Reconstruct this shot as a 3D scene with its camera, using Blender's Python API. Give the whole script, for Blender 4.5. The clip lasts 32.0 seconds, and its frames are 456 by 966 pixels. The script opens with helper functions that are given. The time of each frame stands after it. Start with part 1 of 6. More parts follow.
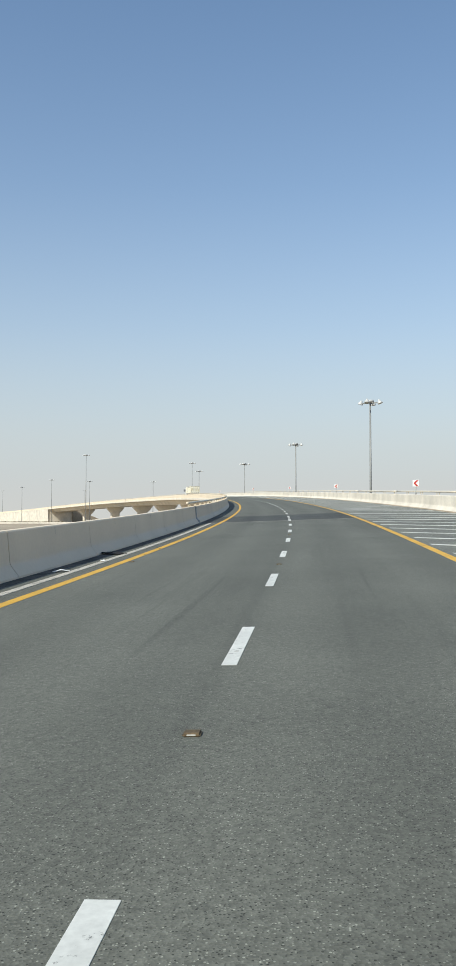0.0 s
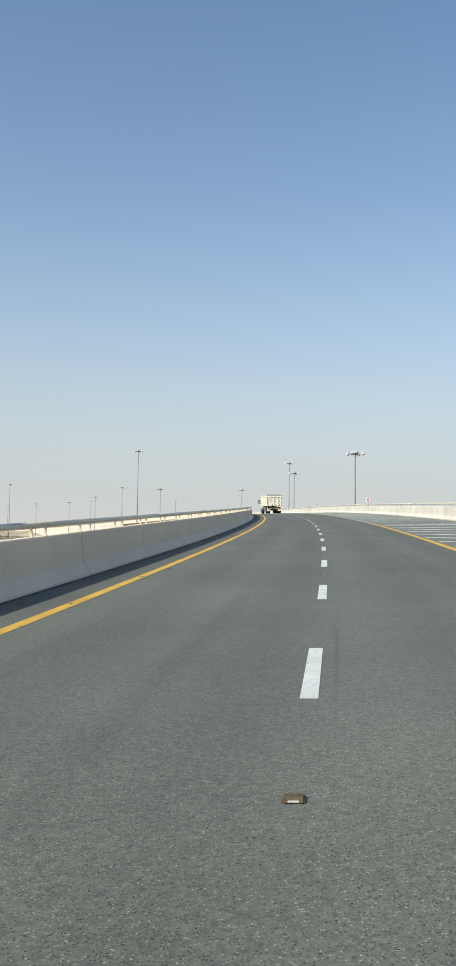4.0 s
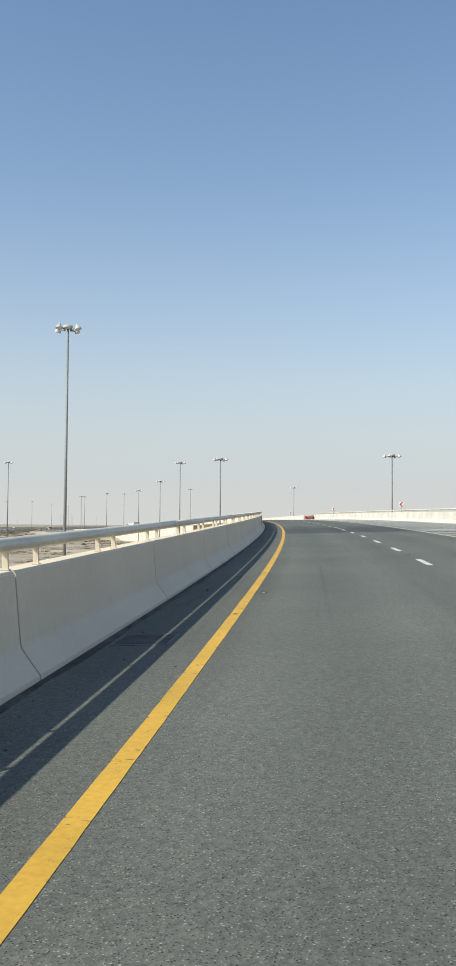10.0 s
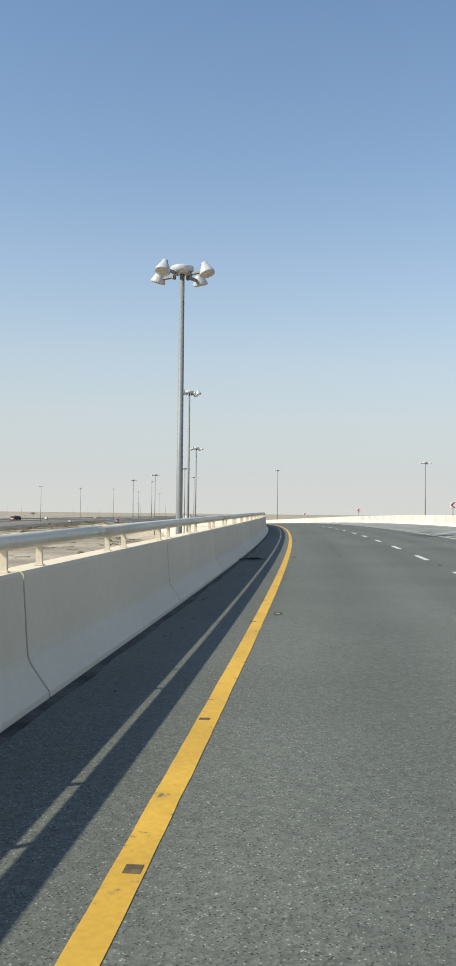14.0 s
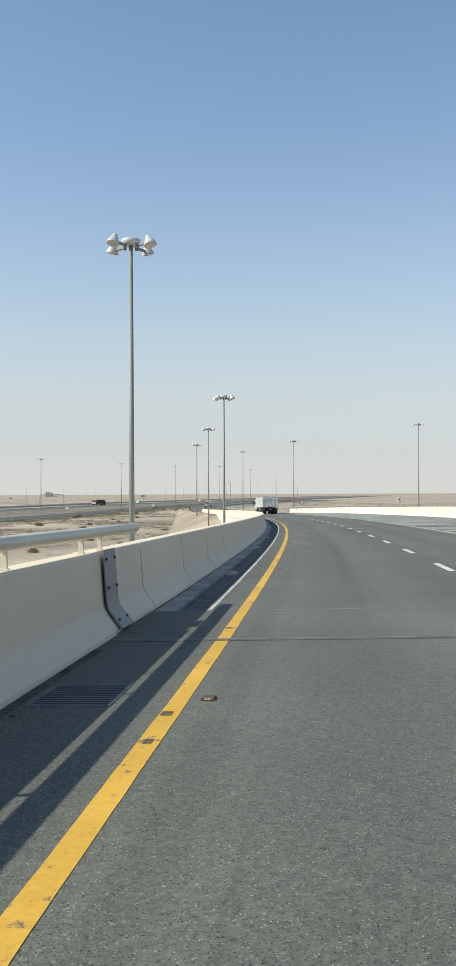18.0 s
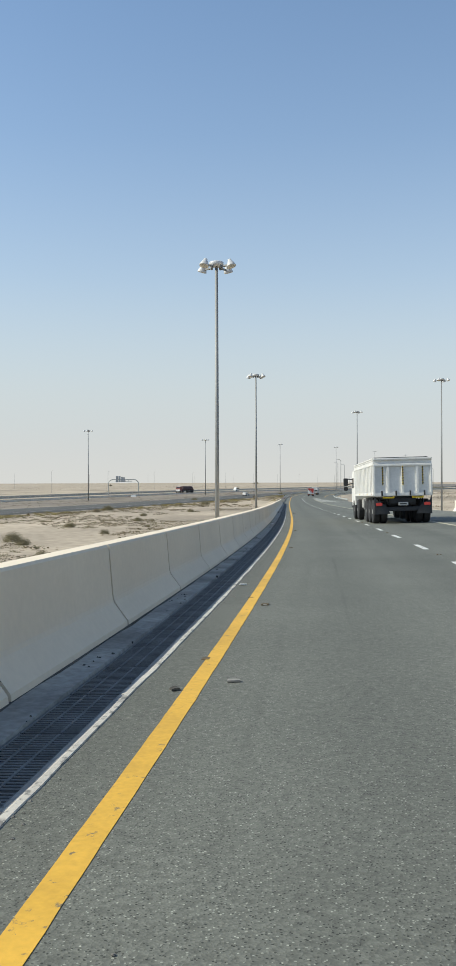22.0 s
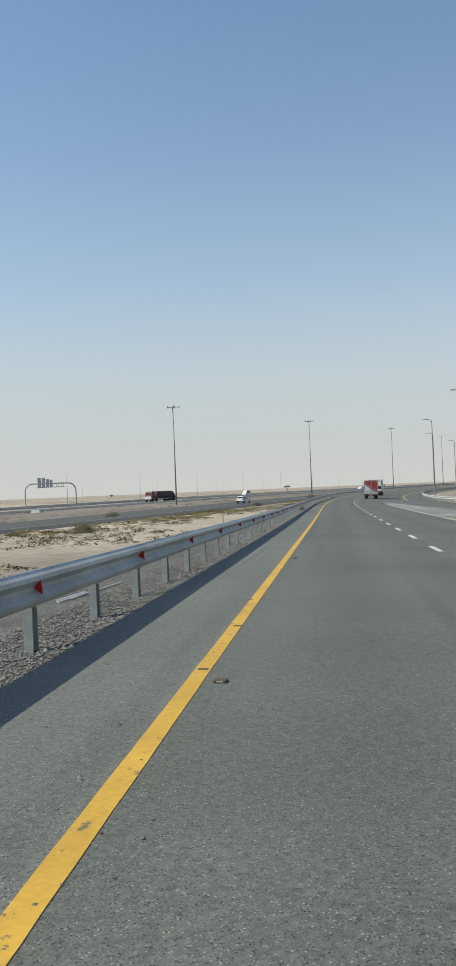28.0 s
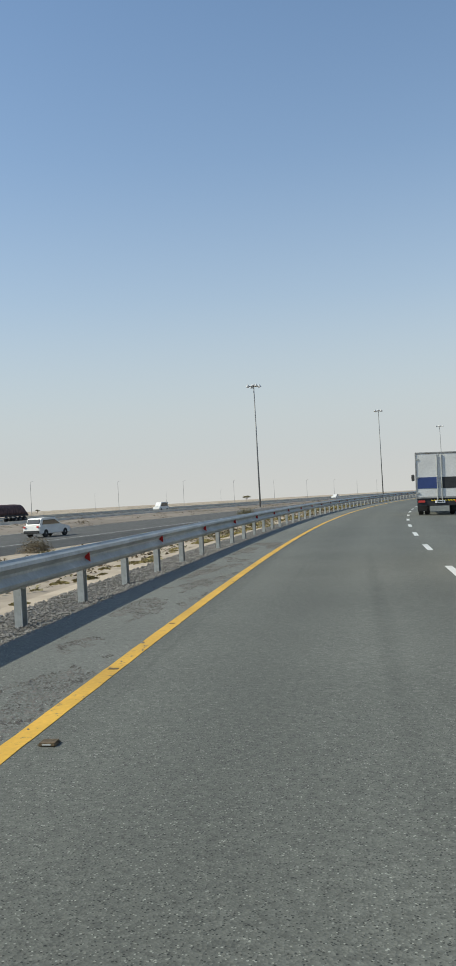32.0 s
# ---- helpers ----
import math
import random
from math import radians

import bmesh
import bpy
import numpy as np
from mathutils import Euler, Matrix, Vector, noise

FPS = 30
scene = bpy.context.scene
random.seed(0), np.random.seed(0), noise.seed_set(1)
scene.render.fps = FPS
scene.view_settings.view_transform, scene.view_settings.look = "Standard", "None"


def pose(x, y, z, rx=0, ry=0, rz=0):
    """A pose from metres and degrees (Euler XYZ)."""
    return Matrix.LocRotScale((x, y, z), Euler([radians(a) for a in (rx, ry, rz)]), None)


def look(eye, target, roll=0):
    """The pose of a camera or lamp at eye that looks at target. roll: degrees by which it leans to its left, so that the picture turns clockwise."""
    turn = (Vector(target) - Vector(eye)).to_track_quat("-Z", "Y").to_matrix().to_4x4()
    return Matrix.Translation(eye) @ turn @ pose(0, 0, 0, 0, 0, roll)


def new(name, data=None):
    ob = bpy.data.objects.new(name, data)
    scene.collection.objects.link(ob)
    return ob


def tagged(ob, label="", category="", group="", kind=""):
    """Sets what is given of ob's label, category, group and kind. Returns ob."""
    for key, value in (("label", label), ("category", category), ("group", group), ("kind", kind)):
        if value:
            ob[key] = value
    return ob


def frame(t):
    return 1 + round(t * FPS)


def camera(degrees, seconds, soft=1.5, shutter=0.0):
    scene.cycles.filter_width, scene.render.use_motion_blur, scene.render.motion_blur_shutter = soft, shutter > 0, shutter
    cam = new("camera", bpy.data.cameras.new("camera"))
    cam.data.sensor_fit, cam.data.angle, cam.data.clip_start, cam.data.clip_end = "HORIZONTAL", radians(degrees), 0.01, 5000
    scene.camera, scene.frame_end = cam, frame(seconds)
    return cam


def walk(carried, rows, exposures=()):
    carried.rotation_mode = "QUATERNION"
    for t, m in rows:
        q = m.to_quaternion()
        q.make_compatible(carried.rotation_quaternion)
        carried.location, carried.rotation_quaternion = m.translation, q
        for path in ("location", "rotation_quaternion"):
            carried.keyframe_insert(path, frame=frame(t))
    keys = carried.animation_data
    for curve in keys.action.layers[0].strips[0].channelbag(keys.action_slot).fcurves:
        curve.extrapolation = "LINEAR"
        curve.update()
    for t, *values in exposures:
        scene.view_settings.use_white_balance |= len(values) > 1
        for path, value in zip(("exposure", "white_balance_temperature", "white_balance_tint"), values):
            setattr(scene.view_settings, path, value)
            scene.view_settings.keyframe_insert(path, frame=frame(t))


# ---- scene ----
# ---- the ramp's line: curvature, grade and cross fall along its left yellow line ----
CURVE_STEP, CURVE = 30.0, [0.13, 0.58, 1.02, 1.20, 1.16, 1.09, 1.04, 1.06, 1.12, 1.15, 1.12, 1.10, 1.07, 1.04, 0.99, 0.97, 1.11, 1.22, 1.22, 1.09, 1.02, 1.17, 1.33, 1.26, 0.82,
    0.17, -0.07, 0.01, -0.05, -0.17, 0.01, 0.07, -0.57, -1.55, -2.09, -2.35, -2.38, -2.38, -2.38, -2.38, -2.38, -2.38, -2.38, -2.38]   # 1/km, left positive
GRADE_STEP, GRADE = 40.0, [2.35, 3.12, 3.90, 4.09, 4.11, 3.92, 3.68, 3.00, 2.36, 1.84, 1.48, 1.08, 0.36, -0.38, -1.02, -1.59, -1.71, -1.65, -1.80, -1.72, -1.67, -1.39, -1.15,
    -0.75, -0.50, 0.21, 0.31, 0.33, 0.34, 0.34, 0.34, 0.34, 0.34]   # per cent
BANK_STEP, BANK = 50.0, [-1.96, -2.83, -3.70, -3.89, -3.62, -3.48, -3.78, -3.20, -2.34, -1.49, -1.48, -1.99, -2.62, -3.12, -2.89, -1.81, -0.10, 0.90, 1.47, 1.89, 2.64, 2.67,
    2.65, 2.62, 2.60, 2.59, 2.58]   # per cent, right side down positive
S_START, S_END, DS = -30.0, 1260.0, 3.0
STATION = np.arange(S_START, S_END + 0.1, DS)


def along(values, step, scale):
    return np.interp(STATION, S_START + step * np.arange(len(values)), np.array(values) * scale)


def summed(a):
    s = np.r_[0, np.cumsum((a[1:] + a[:-1]) / 2 * DS)]
    return s - s[int(round(-S_START / DS))]


HEAD = summed(along(CURVE, CURVE_STEP, 1e-3))
SLOPE, FALL = along(GRADE, GRADE_STEP, 1e-2), along(BANK, BANK_STEP, 1e-2)
LINE = np.stack([summed(-np.sin(HEAD) * np.cos(SLOPE)), summed(np.cos(HEAD) * np.cos(SLOPE)), summed(np.sin(SLOPE))], 1)
TANGENT = np.stack([-np.sin(HEAD) * np.cos(SLOPE), np.cos(HEAD) * np.cos(SLOPE), np.sin(SLOPE)], 1)
_level = np.stack([np.cos(HEAD), np.sin(HEAD), 0 * HEAD], 1)
RIGHT = np.cos(FALL)[:, None] * _level - np.sin(FALL)[:, None] * np.cross(_level, TANGENT)
NORMAL = np.cross(RIGHT, TANGENT)


def at_station(table, s):
    u = min(max((s - S_START) / DS, 0), len(STATION) - 1.001)
    j = int(u)
    return Vector(table[j] * (1 - (u - j)) + table[j + 1] * (u - j))


def road(s, across=0.0, above=0.0):
    """A point s metres along the ramp, metres to the right of its left yellow line, metres above the surface."""
    return at_station(LINE, s) + at_station(RIGHT, s) * float(across) + at_station(NORMAL, s) * float(above)


def frame_at(s):
    t = at_station(TANGENT, s).normalized()
    r = at_station(RIGHT, s)
    r = (r - r.dot(t) * t).normalized()
    return t, r, r.cross(t)


# ---- camera ----
cam = camera(28.546, 32.0, soft=1.0)
EYE = 1.266
DRIVE = [  # seconds, station, metres right of the yellow line, yaw left, pitch, lean
    (0, 13.14, 4.09, 6.01, 1.13, -1.71),
    (1, 40.12, 4.29, 6.30, 1.02, -2.12),
    (2, 67.26, 4.26, 6.70, 1.44, -2.31),
    (3.5, 107.86, 3.84, 7.13, 1.42, -1.86),
    (6, 181.15, 2.27, 7.74, 1.52, -1.15),
    (7, 209.79, 1.60, 7.56, 1.29, -1.10),
    (8, 238.14, 1.14, 7.10, 1.49, -1.36),
    (9, 266.55, 1.05, 6.34, 1.64, -1.57),
    (10, 295.31, 1.08, 6.20, 1.59, -1.69),
    (11, 324.77, 0.97, 6.56, 1.52, -1.29),
    (12, 355.33, 0.77, 6.41, 1.21, -1.01),
    (13, 386.84, 0.71, 6.18, 1.31, -0.94),
    (14, 418.44, 0.71, 6.10, 1.45, -0.29),
    (15.5, 465.53, 0.97, 6.04, 1.37, -1.06),
    (17.5, 528.26, 1.06, 6.19, 1.53, -1.44),
    (18, 543.49, 1.01, 6.28, 1.46, -1.48),
    (19, 572.74, 0.97, 6.45, 1.33, -1.41),
    (20, 601.21, 1.03, 6.35, 1.24, -2.12),
    (21, 629.90, 1.05, 6.41, 1.26, -1.66),
    (22, 659.06, 0.97, 6.55, 1.07, -1.73),
    (23, 687.96, 0.83, 6.29, 1.27, -0.88),
    (24, 716.67, 1.07, 6.54, 1.06, -1.18),
    (25, 745.73, 1.06, 6.64, 1.24, -0.96),
    (27.5, 818.65, 0.97, 6.60, 1.36, -1.33),
    (28, 833.88, 1.02, 6.50, 1.09, -1.67),
    (29, 865.19, 1.12, 6.83, 1.05, -1.63),
    (30, 897.00, 1.19, 6.44, 1.01, -1.26),
    (31, 928.93, 1.52, 6.35, 1.10, -1.19),
    (32, 960.74, 1.77, 6.93, 0.90, -1.79),
]


def eased(column, t):
    """A smooth curve through the column of DRIVE."""
    ts = np.array([row[0] for row in DRIVE])
    vs = np.array([row[column] for row in DRIVE])
    m = np.gradient(vs, ts)
    j = min(max(int(np.searchsorted(ts, t)) - 1, 0), len(ts) - 2)
    h = ts[j + 1] - ts[j]
    u = (t - ts[j]) / h
    return float((2 * u**3 - 3 * u**2 + 1) * vs[j] + (u**3 - 2 * u**2 + u) * h * m[j] + (3 * u**2 - 2 * u**3) * vs[j + 1] + (u**3 - u**2) * h * m[j + 1])


def drive_pose(t):
    s, across, yaw, pitch, lean = (eased(c, t) for c in range(1, 6))
    t_, r_, n_ = frame_at(s)
    eye = road(s, across) + EYE * n_
    a, e, o = radians(yaw), radians(pitch), radians(lean)
    ahead = math.cos(e) * (math.cos(a) * t_ - math.sin(a) * r_) + math.sin(e) * n_
    level = math.cos(a) * r_ + math.sin(a) * t_
    above = level.cross(ahead)
    rt, up = math.cos(o) * level + math.sin(o) * above, math.cos(o) * above - math.sin(o) * level
    m = Matrix((rt, up, -ahead)).transposed().to_4x4()
    m.translation = eye
    return m


walk(cam, [(t / 4, drive_pose(t / 4)) for t in range(129)], exposures=[(0, -0.05, 6300, 5), (16, 0.04, 6300, 5), (22, 0.05, 6300, 5), (25, 0.1, 6300, 5), (28, -0.1, 6300, 5), (32, -0.1, 6300, 5)])

# ---- world, sun ----
SUN_WAY = Vector((-0.709, -0.958, 1.0)).normalized()   # towards the sun
SUN_EL = math.asin(SUN_WAY.z)
SUN_AZ = math.atan2(SUN_WAY.x, SUN_WAY.y)
world = bpy.data.worlds.new("desert_sky")
scene.world = world
world.use_nodes = True
_wn, _wl = world.node_tree.nodes, world.node_tree.links
_sky = _wn.new("ShaderNodeTexSky")
_sky.sky_type, _sky.sun_disc = "NISHITA", False
_sky.sun_elevation, _sky.sun_rotation = SUN_EL, SUN_AZ
_sky.altitude, _sky.air_density, _sky.dust_density, _sky.ozone_density = 0, 1.15, 0.6, 3.2
# dust haze, the same all round, thinning with height
_way = _wn.new("ShaderNodeTexCoord")
_sep = _wn.new("ShaderNodeSeparateXYZ")
_haze = _wn.new("ShaderNodeValToRGB")
_mix = _wn.new("ShaderNodeMix")
_mix.data_type = "RGBA"
_wl.new(_way.outputs["Generated"], _sep.inputs[0])
_wl.new(_sep.outputs["Z"], _haze.inputs[0])
_haze.color_ramp.interpolation = "B_SPLINE"
for _p, _v in ((0.0, 0.98), (0.05, 0.95), (0.12, 0.75), (0.22, 0.36), (0.36, 0.11), (0.6, 0.0)):
    _e = _haze.color_ramp.elements[0] if _p == 0 else _haze.color_ramp.elements.new(_p)
    _e.position, _e.color = _p, (_v, _v, _v, 1)
_haze.color_ramp.elements[-1].color = (0, 0, 0, 1)
_mix.inputs[7].default_value = (4.18, 4.2, 4.26, 1)
_wl.new(_haze.outputs[0], _mix.inputs[0])
_wl.new(_sky.outputs[0], _mix.inputs[6])
_dust = _wn.new("ShaderNodeMix")
_dust.data_type = "RGBA"
_dust.inputs[7].default_value = (4.55, 4.38, 4.16, 1)
_low = _wn.new("ShaderNodeMapRange")
_low.interpolation_type = "SMOOTHSTEP"
_low.inputs[1].default_value, _low.inputs[2].default_value, _low.inputs[3].default_value, _low.inputs[4].default_value = -0.01, 0.07, 1.0, 0.0
_wl.new(_sep.outputs["Z"], _low.inputs[0])
_wl.new(_low.outputs[0], _dust.inputs[0])
_wl.new(_mix.outputs[2], _dust.inputs[6])
_wl.new(_dust.outputs[2], _wn["Background"].inputs[0])
_wn["Background"].inputs[1].default_value = 0.15
sun = new("sun", bpy.data.lights.new("sun", "SUN"))
sun.data.energy, sun.data.angle, sun.data.color = 5.0, radians(0.6), (1.0, 0.93, 0.79)
sun.matrix_world = look(SUN_WAY * 300, (0, 0, 0))


# ---- materials ----
def material(name, colour, rough=0.7, metal=0.0, vary=0.12, scale=3.0, fine=40.0, bump=0.15, tint=None, island=0.0, spec=0.4, depth=0.02):
    """A worn surface: base colour, blotches and grain at two scales, and fine relief."""
    m = bpy.data.materials.new(name)
    m.use_nodes = True
    n, l = m.node_tree.nodes, m.node_tree.links
    b = n["Principled BSDF"]
    b.inputs["Roughness"].default_value, b.inputs["Metallic"].default_value = rough, metal
    b.inputs["Specular IOR Level"].default_value = spec
    pos = n.new("ShaderNodeTexCoord").outputs["Object"]
    def tex(s, detail):
        t = n.new("ShaderNodeTexNoise")
        t.inputs["Scale"].default_value, t.inputs["Detail"].default_value = s, detail
        l.new(pos, t.inputs["Vector"])
        return t.outputs[0]
    big, small = tex(scale, 5), tex(fine, 3)
    ramp = n.new("ShaderNodeMix")
    ramp.data_type = "RGBA"
    dark = [c * (1 - 1.6 * vary) for c in colour]
    light = list(tint) if tint else [min(1, c * (1 + 1.2 * vary)) for c in colour]
    ramp.inputs[6].default_value, ramp.inputs[7].default_value = (*dark, 1), (*light, 1)
    spread = n.new("ShaderNodeMapRange")
    spread.inputs[1].default_value, spread.inputs[2].default_value = 0.3, 0.7
    l.new(big, spread.inputs[0])
    l.new(spread.outputs[0], ramp.inputs[0])
    grain = n.new("ShaderNodeMapRange")
    grain.inputs[1].default_value, grain.inputs[2].default_value = 0.25, 0.75
    grain.inputs[3].default_value, grain.inputs[4].default_value = 1 - vary, 1 + vary
    l.new(small, grain.inputs[0])
    mul = n.new("ShaderNodeVectorMath")
    mul.operation = "SCALE"
    l.new(ramp.outputs[2], mul.inputs[0])
    out = grain.outputs[0]
    if island:
        info = n.new("ShaderNodeObjectInfo")
        r = n.new("ShaderNodeMapRange")
        r.inputs[3].default_value, r.inputs[4].default_value = 1 - island, 1 + island
        l.new(info.outputs["Random"], r.inputs[0])
        x = n.new("ShaderNodeMath")
        x.operation = "MULTIPLY"
        l.new(out, x.inputs[0])
        l.new(r.outputs[0], x.inputs[1])
        out = x.outputs[0]
    l.new(out, mul.inputs[3])
    l.new(mul.outputs[0], b.inputs["Base Color"])
    if bump:
        bp = n.new("ShaderNodeBump")
        bp.inputs["Strength"].default_value, bp.inputs["Distance"].default_value = bump, depth
        l.new(small, bp.inputs["Height"])
        l.new(bp.outputs[0], b.inputs["Normal"])
    return m


def math_node(n, l, op, a, b=None, c=None):
    x = n.new("ShaderNodeMath")
    x.operation = op
    for i, v in enumerate((a, b, c)):
        if v is None:
            continue
        if isinstance(v, (int, float)):
            x.inputs[i].default_value = v
        else:
            l.new(v, x.inputs[i])
    return x.outputs[0]


def asphalt(name, base, lane=True, spec=0.35):
    """Worn asphalt with aggregate, polished wheel paths, rubber streaks and patches; its UV is metres across and along."""
    m = bpy.data.materials.new(name)
    m.use_nodes = True
    n, l = m.node_tree.nodes, m.node_tree.links
    b = n["Principled BSDF"]
    b.inputs["Roughness"].default_value = 0.82
    b.inputs["Specular IOR Level"].default_value = spec
    uv = n.new("ShaderNodeUVMap").outputs[0]
    pos = n.new("ShaderNodeTexCoord").outputs["Object"]
    sep = n.new("ShaderNodeSeparateXYZ")
    l.new(uv, sep.inputs[0])
    def noise_at(vec, s, detail=3, stretch=None):
        if stretch:
            mp = n.new("ShaderNodeMapping")
            mp.inputs["Scale"].default_value = stretch
            l.new(vec, mp.inputs[0])
            vec = mp.outputs[0]
        t = n.new("ShaderNodeTexNoise")
        t.inputs["Scale"].default_value, t.inputs["Detail"].default_value = s, detail
        l.new(vec, t.inputs["Vector"])
        return t.outputs[0]
    def span(v, a, c, lo, hi):
        r = n.new("ShaderNodeMapRange")
        r.inputs[1].default_value, r.inputs[2].default_value, r.inputs[3].default_value, r.inputs[4].default_value = a, c, lo, hi
        l.new(v, r.inputs[0])
        return r.outputs[0]
    stones = n.new("ShaderNodeTexVoronoi")
    stones.inputs["Scale"].default_value = 85
    l.new(pos, stones.inputs["Vector"])
    fine = span(stones.outputs["Color"], 0.0, 1.0, 0.7, 1.28)
    chips = n.new("ShaderNodeTexVoronoi")
    chips.inputs["Scale"].default_value = 105
    l.new(pos, chips.inputs["Vector"])
    chip = n.new("ShaderNodeSeparateColor")
    l.new(chips.outputs["Color"], chip.inputs[0])
    near = math_node(n, l, "LESS_THAN", chips.outputs["Distance"], 0.42)
    pale = math_node(n, l, "MULTIPLY", near, span(chip.outputs[0], 0.88, 0.92, 0.0, 1.2))
    pit = math_node(n, l, "MULTIPLY", near, span(chip.outputs[1], 0.8, 0.84, 0.0, -0.65))
    fine = math_node(n, l, "MULTIPLY", fine, math_node(n, l, "ADD", math_node(n, l, "ADD", pale, pit), 0.95))
    grain = span(noise_at(pos, 22, 4), 0.3, 0.7, 0.86, 1.14)
    blotch = span(noise_at(pos, 0.35, 5), 0.3, 0.7, 0.88, 1.1)
    streak = span(noise_at(uv, 1.0, 4, (1.6, 0.025, 1)), 0.56, 0.72, 1.0, 0.8)
    skid = span(noise_at(uv, 1.0, 2, (5.0, 0.06, 1)), 0.66, 0.74, 1.0, 0.8)
    f = math_node(n, l, "MULTIPLY", fine, grain)
    f = math_node(n, l, "MULTIPLY", f, blotch)
    f = math_node(n, l, "MULTIPLY", f, streak)
    f = math_node(n, l, "MULTIPLY", f, skid)
    if lane:
        wave = math_node(n, l, "SINE", math_node(n, l, "MULTIPLY", sep.outputs[0], 2 * math.pi / 1.66))
        f = math_node(n, l, "MULTIPLY", f, span(wave, -1, 1, 0.92, 1.07))
    mul = n.new("ShaderNodeVectorMath")
    mul.operation = "SCALE"
    mul.inputs[0].default_value = base
    l.new(f, mul.inputs[3])
    l.new(mul.outputs[0], b.inputs["Base Color"])
    bp = n.new("ShaderNodeBump")
    bp.inputs["Strength"].default_value, bp.inputs["Distance"].default_value = 0.35, 0.006
    l.new(stones.outputs["Distance"], bp.inputs["Height"])
    l.new(bp.outputs[0], b.inputs["Normal"])
    return m


def gravelly(name, colour):
    """Packed broken stone: every cell a stone of its own tone, with shade painted into the gaps between."""
    m = material(name, colour, 0.95, vary=0.2, scale=0.8, fine=30, bump=0)
    n, l = m.node_tree.nodes, m.node_tree.links
    b = n["Principled BSDF"]
    under = b.inputs["Base Color"].links[0].from_socket
    pos = n.new("ShaderNodeTexCoord").outputs["Object"]
    v = n.new("ShaderNodeTexVoronoi")
    v.inputs["Scale"].default_value = 32
    l.new(pos, v.inputs["Vector"])
    tone = n.new("ShaderNodeMapRange")
    tone.inputs[3].default_value, tone.inputs[4].default_value = 0.45, 1.6
    l.new(v.outputs["Color"], tone.inputs[0])
    # shade between the stones, put into the colour: darker towards each cell's edge
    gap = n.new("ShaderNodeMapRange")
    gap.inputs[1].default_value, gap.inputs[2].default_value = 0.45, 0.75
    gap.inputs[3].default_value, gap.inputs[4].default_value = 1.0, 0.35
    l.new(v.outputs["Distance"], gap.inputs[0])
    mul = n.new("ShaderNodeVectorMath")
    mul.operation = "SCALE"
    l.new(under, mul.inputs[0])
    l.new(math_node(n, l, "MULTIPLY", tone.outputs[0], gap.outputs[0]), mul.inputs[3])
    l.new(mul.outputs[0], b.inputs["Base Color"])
    bp = n.new("ShaderNodeBump")
    bp.invert = True
    bp.inputs["Strength"].default_value, bp.inputs["Distance"].default_value = 1.0, 0.02
    l.new(v.outputs["Distance"], bp.inputs["Height"])
    l.new(bp.outputs[0], b.inputs["Normal"])
    return m


def worn_paint(name, colour, under, wear=0.62):
    """Road paint, scuffed through to the asphalt in small flakes."""
    m = material(name, colour, 0.65, vary=0.1, scale=1.2, fine=30, bump=0.2, depth=0.004)
    n, l = m.node_tree.nodes, m.node_tree.links
    b = n["Principled BSDF"]
    paint = b.inputs["Base Color"].links[0].from_socket
    pos = n.new("ShaderNodeTexCoord").outputs["Object"]
    t = n.new("ShaderNodeTexNoise")
    t.inputs["Scale"].default_value, t.inputs["Detail"].default_value, t.inputs["Roughness"].default_value = 9, 8, 0.75
    l.new(pos, t.inputs["Vector"])
    r = n.new("ShaderNodeMapRange")
    r.inputs[1].default_value, r.inputs[2].default_value = wear, wear + 0.05
    l.new(t.outputs[0], r.inputs[0])
    mx = n.new("ShaderNodeMix")
    mx.data_type = "RGBA"
    mx.inputs[7].default_value = (*under, 1)
    l.new(r.outputs[0], mx.inputs[0])
    l.new(paint, mx.inputs[6])
    l.new(mx.outputs[2], b.inputs["Base Color"])
    return m


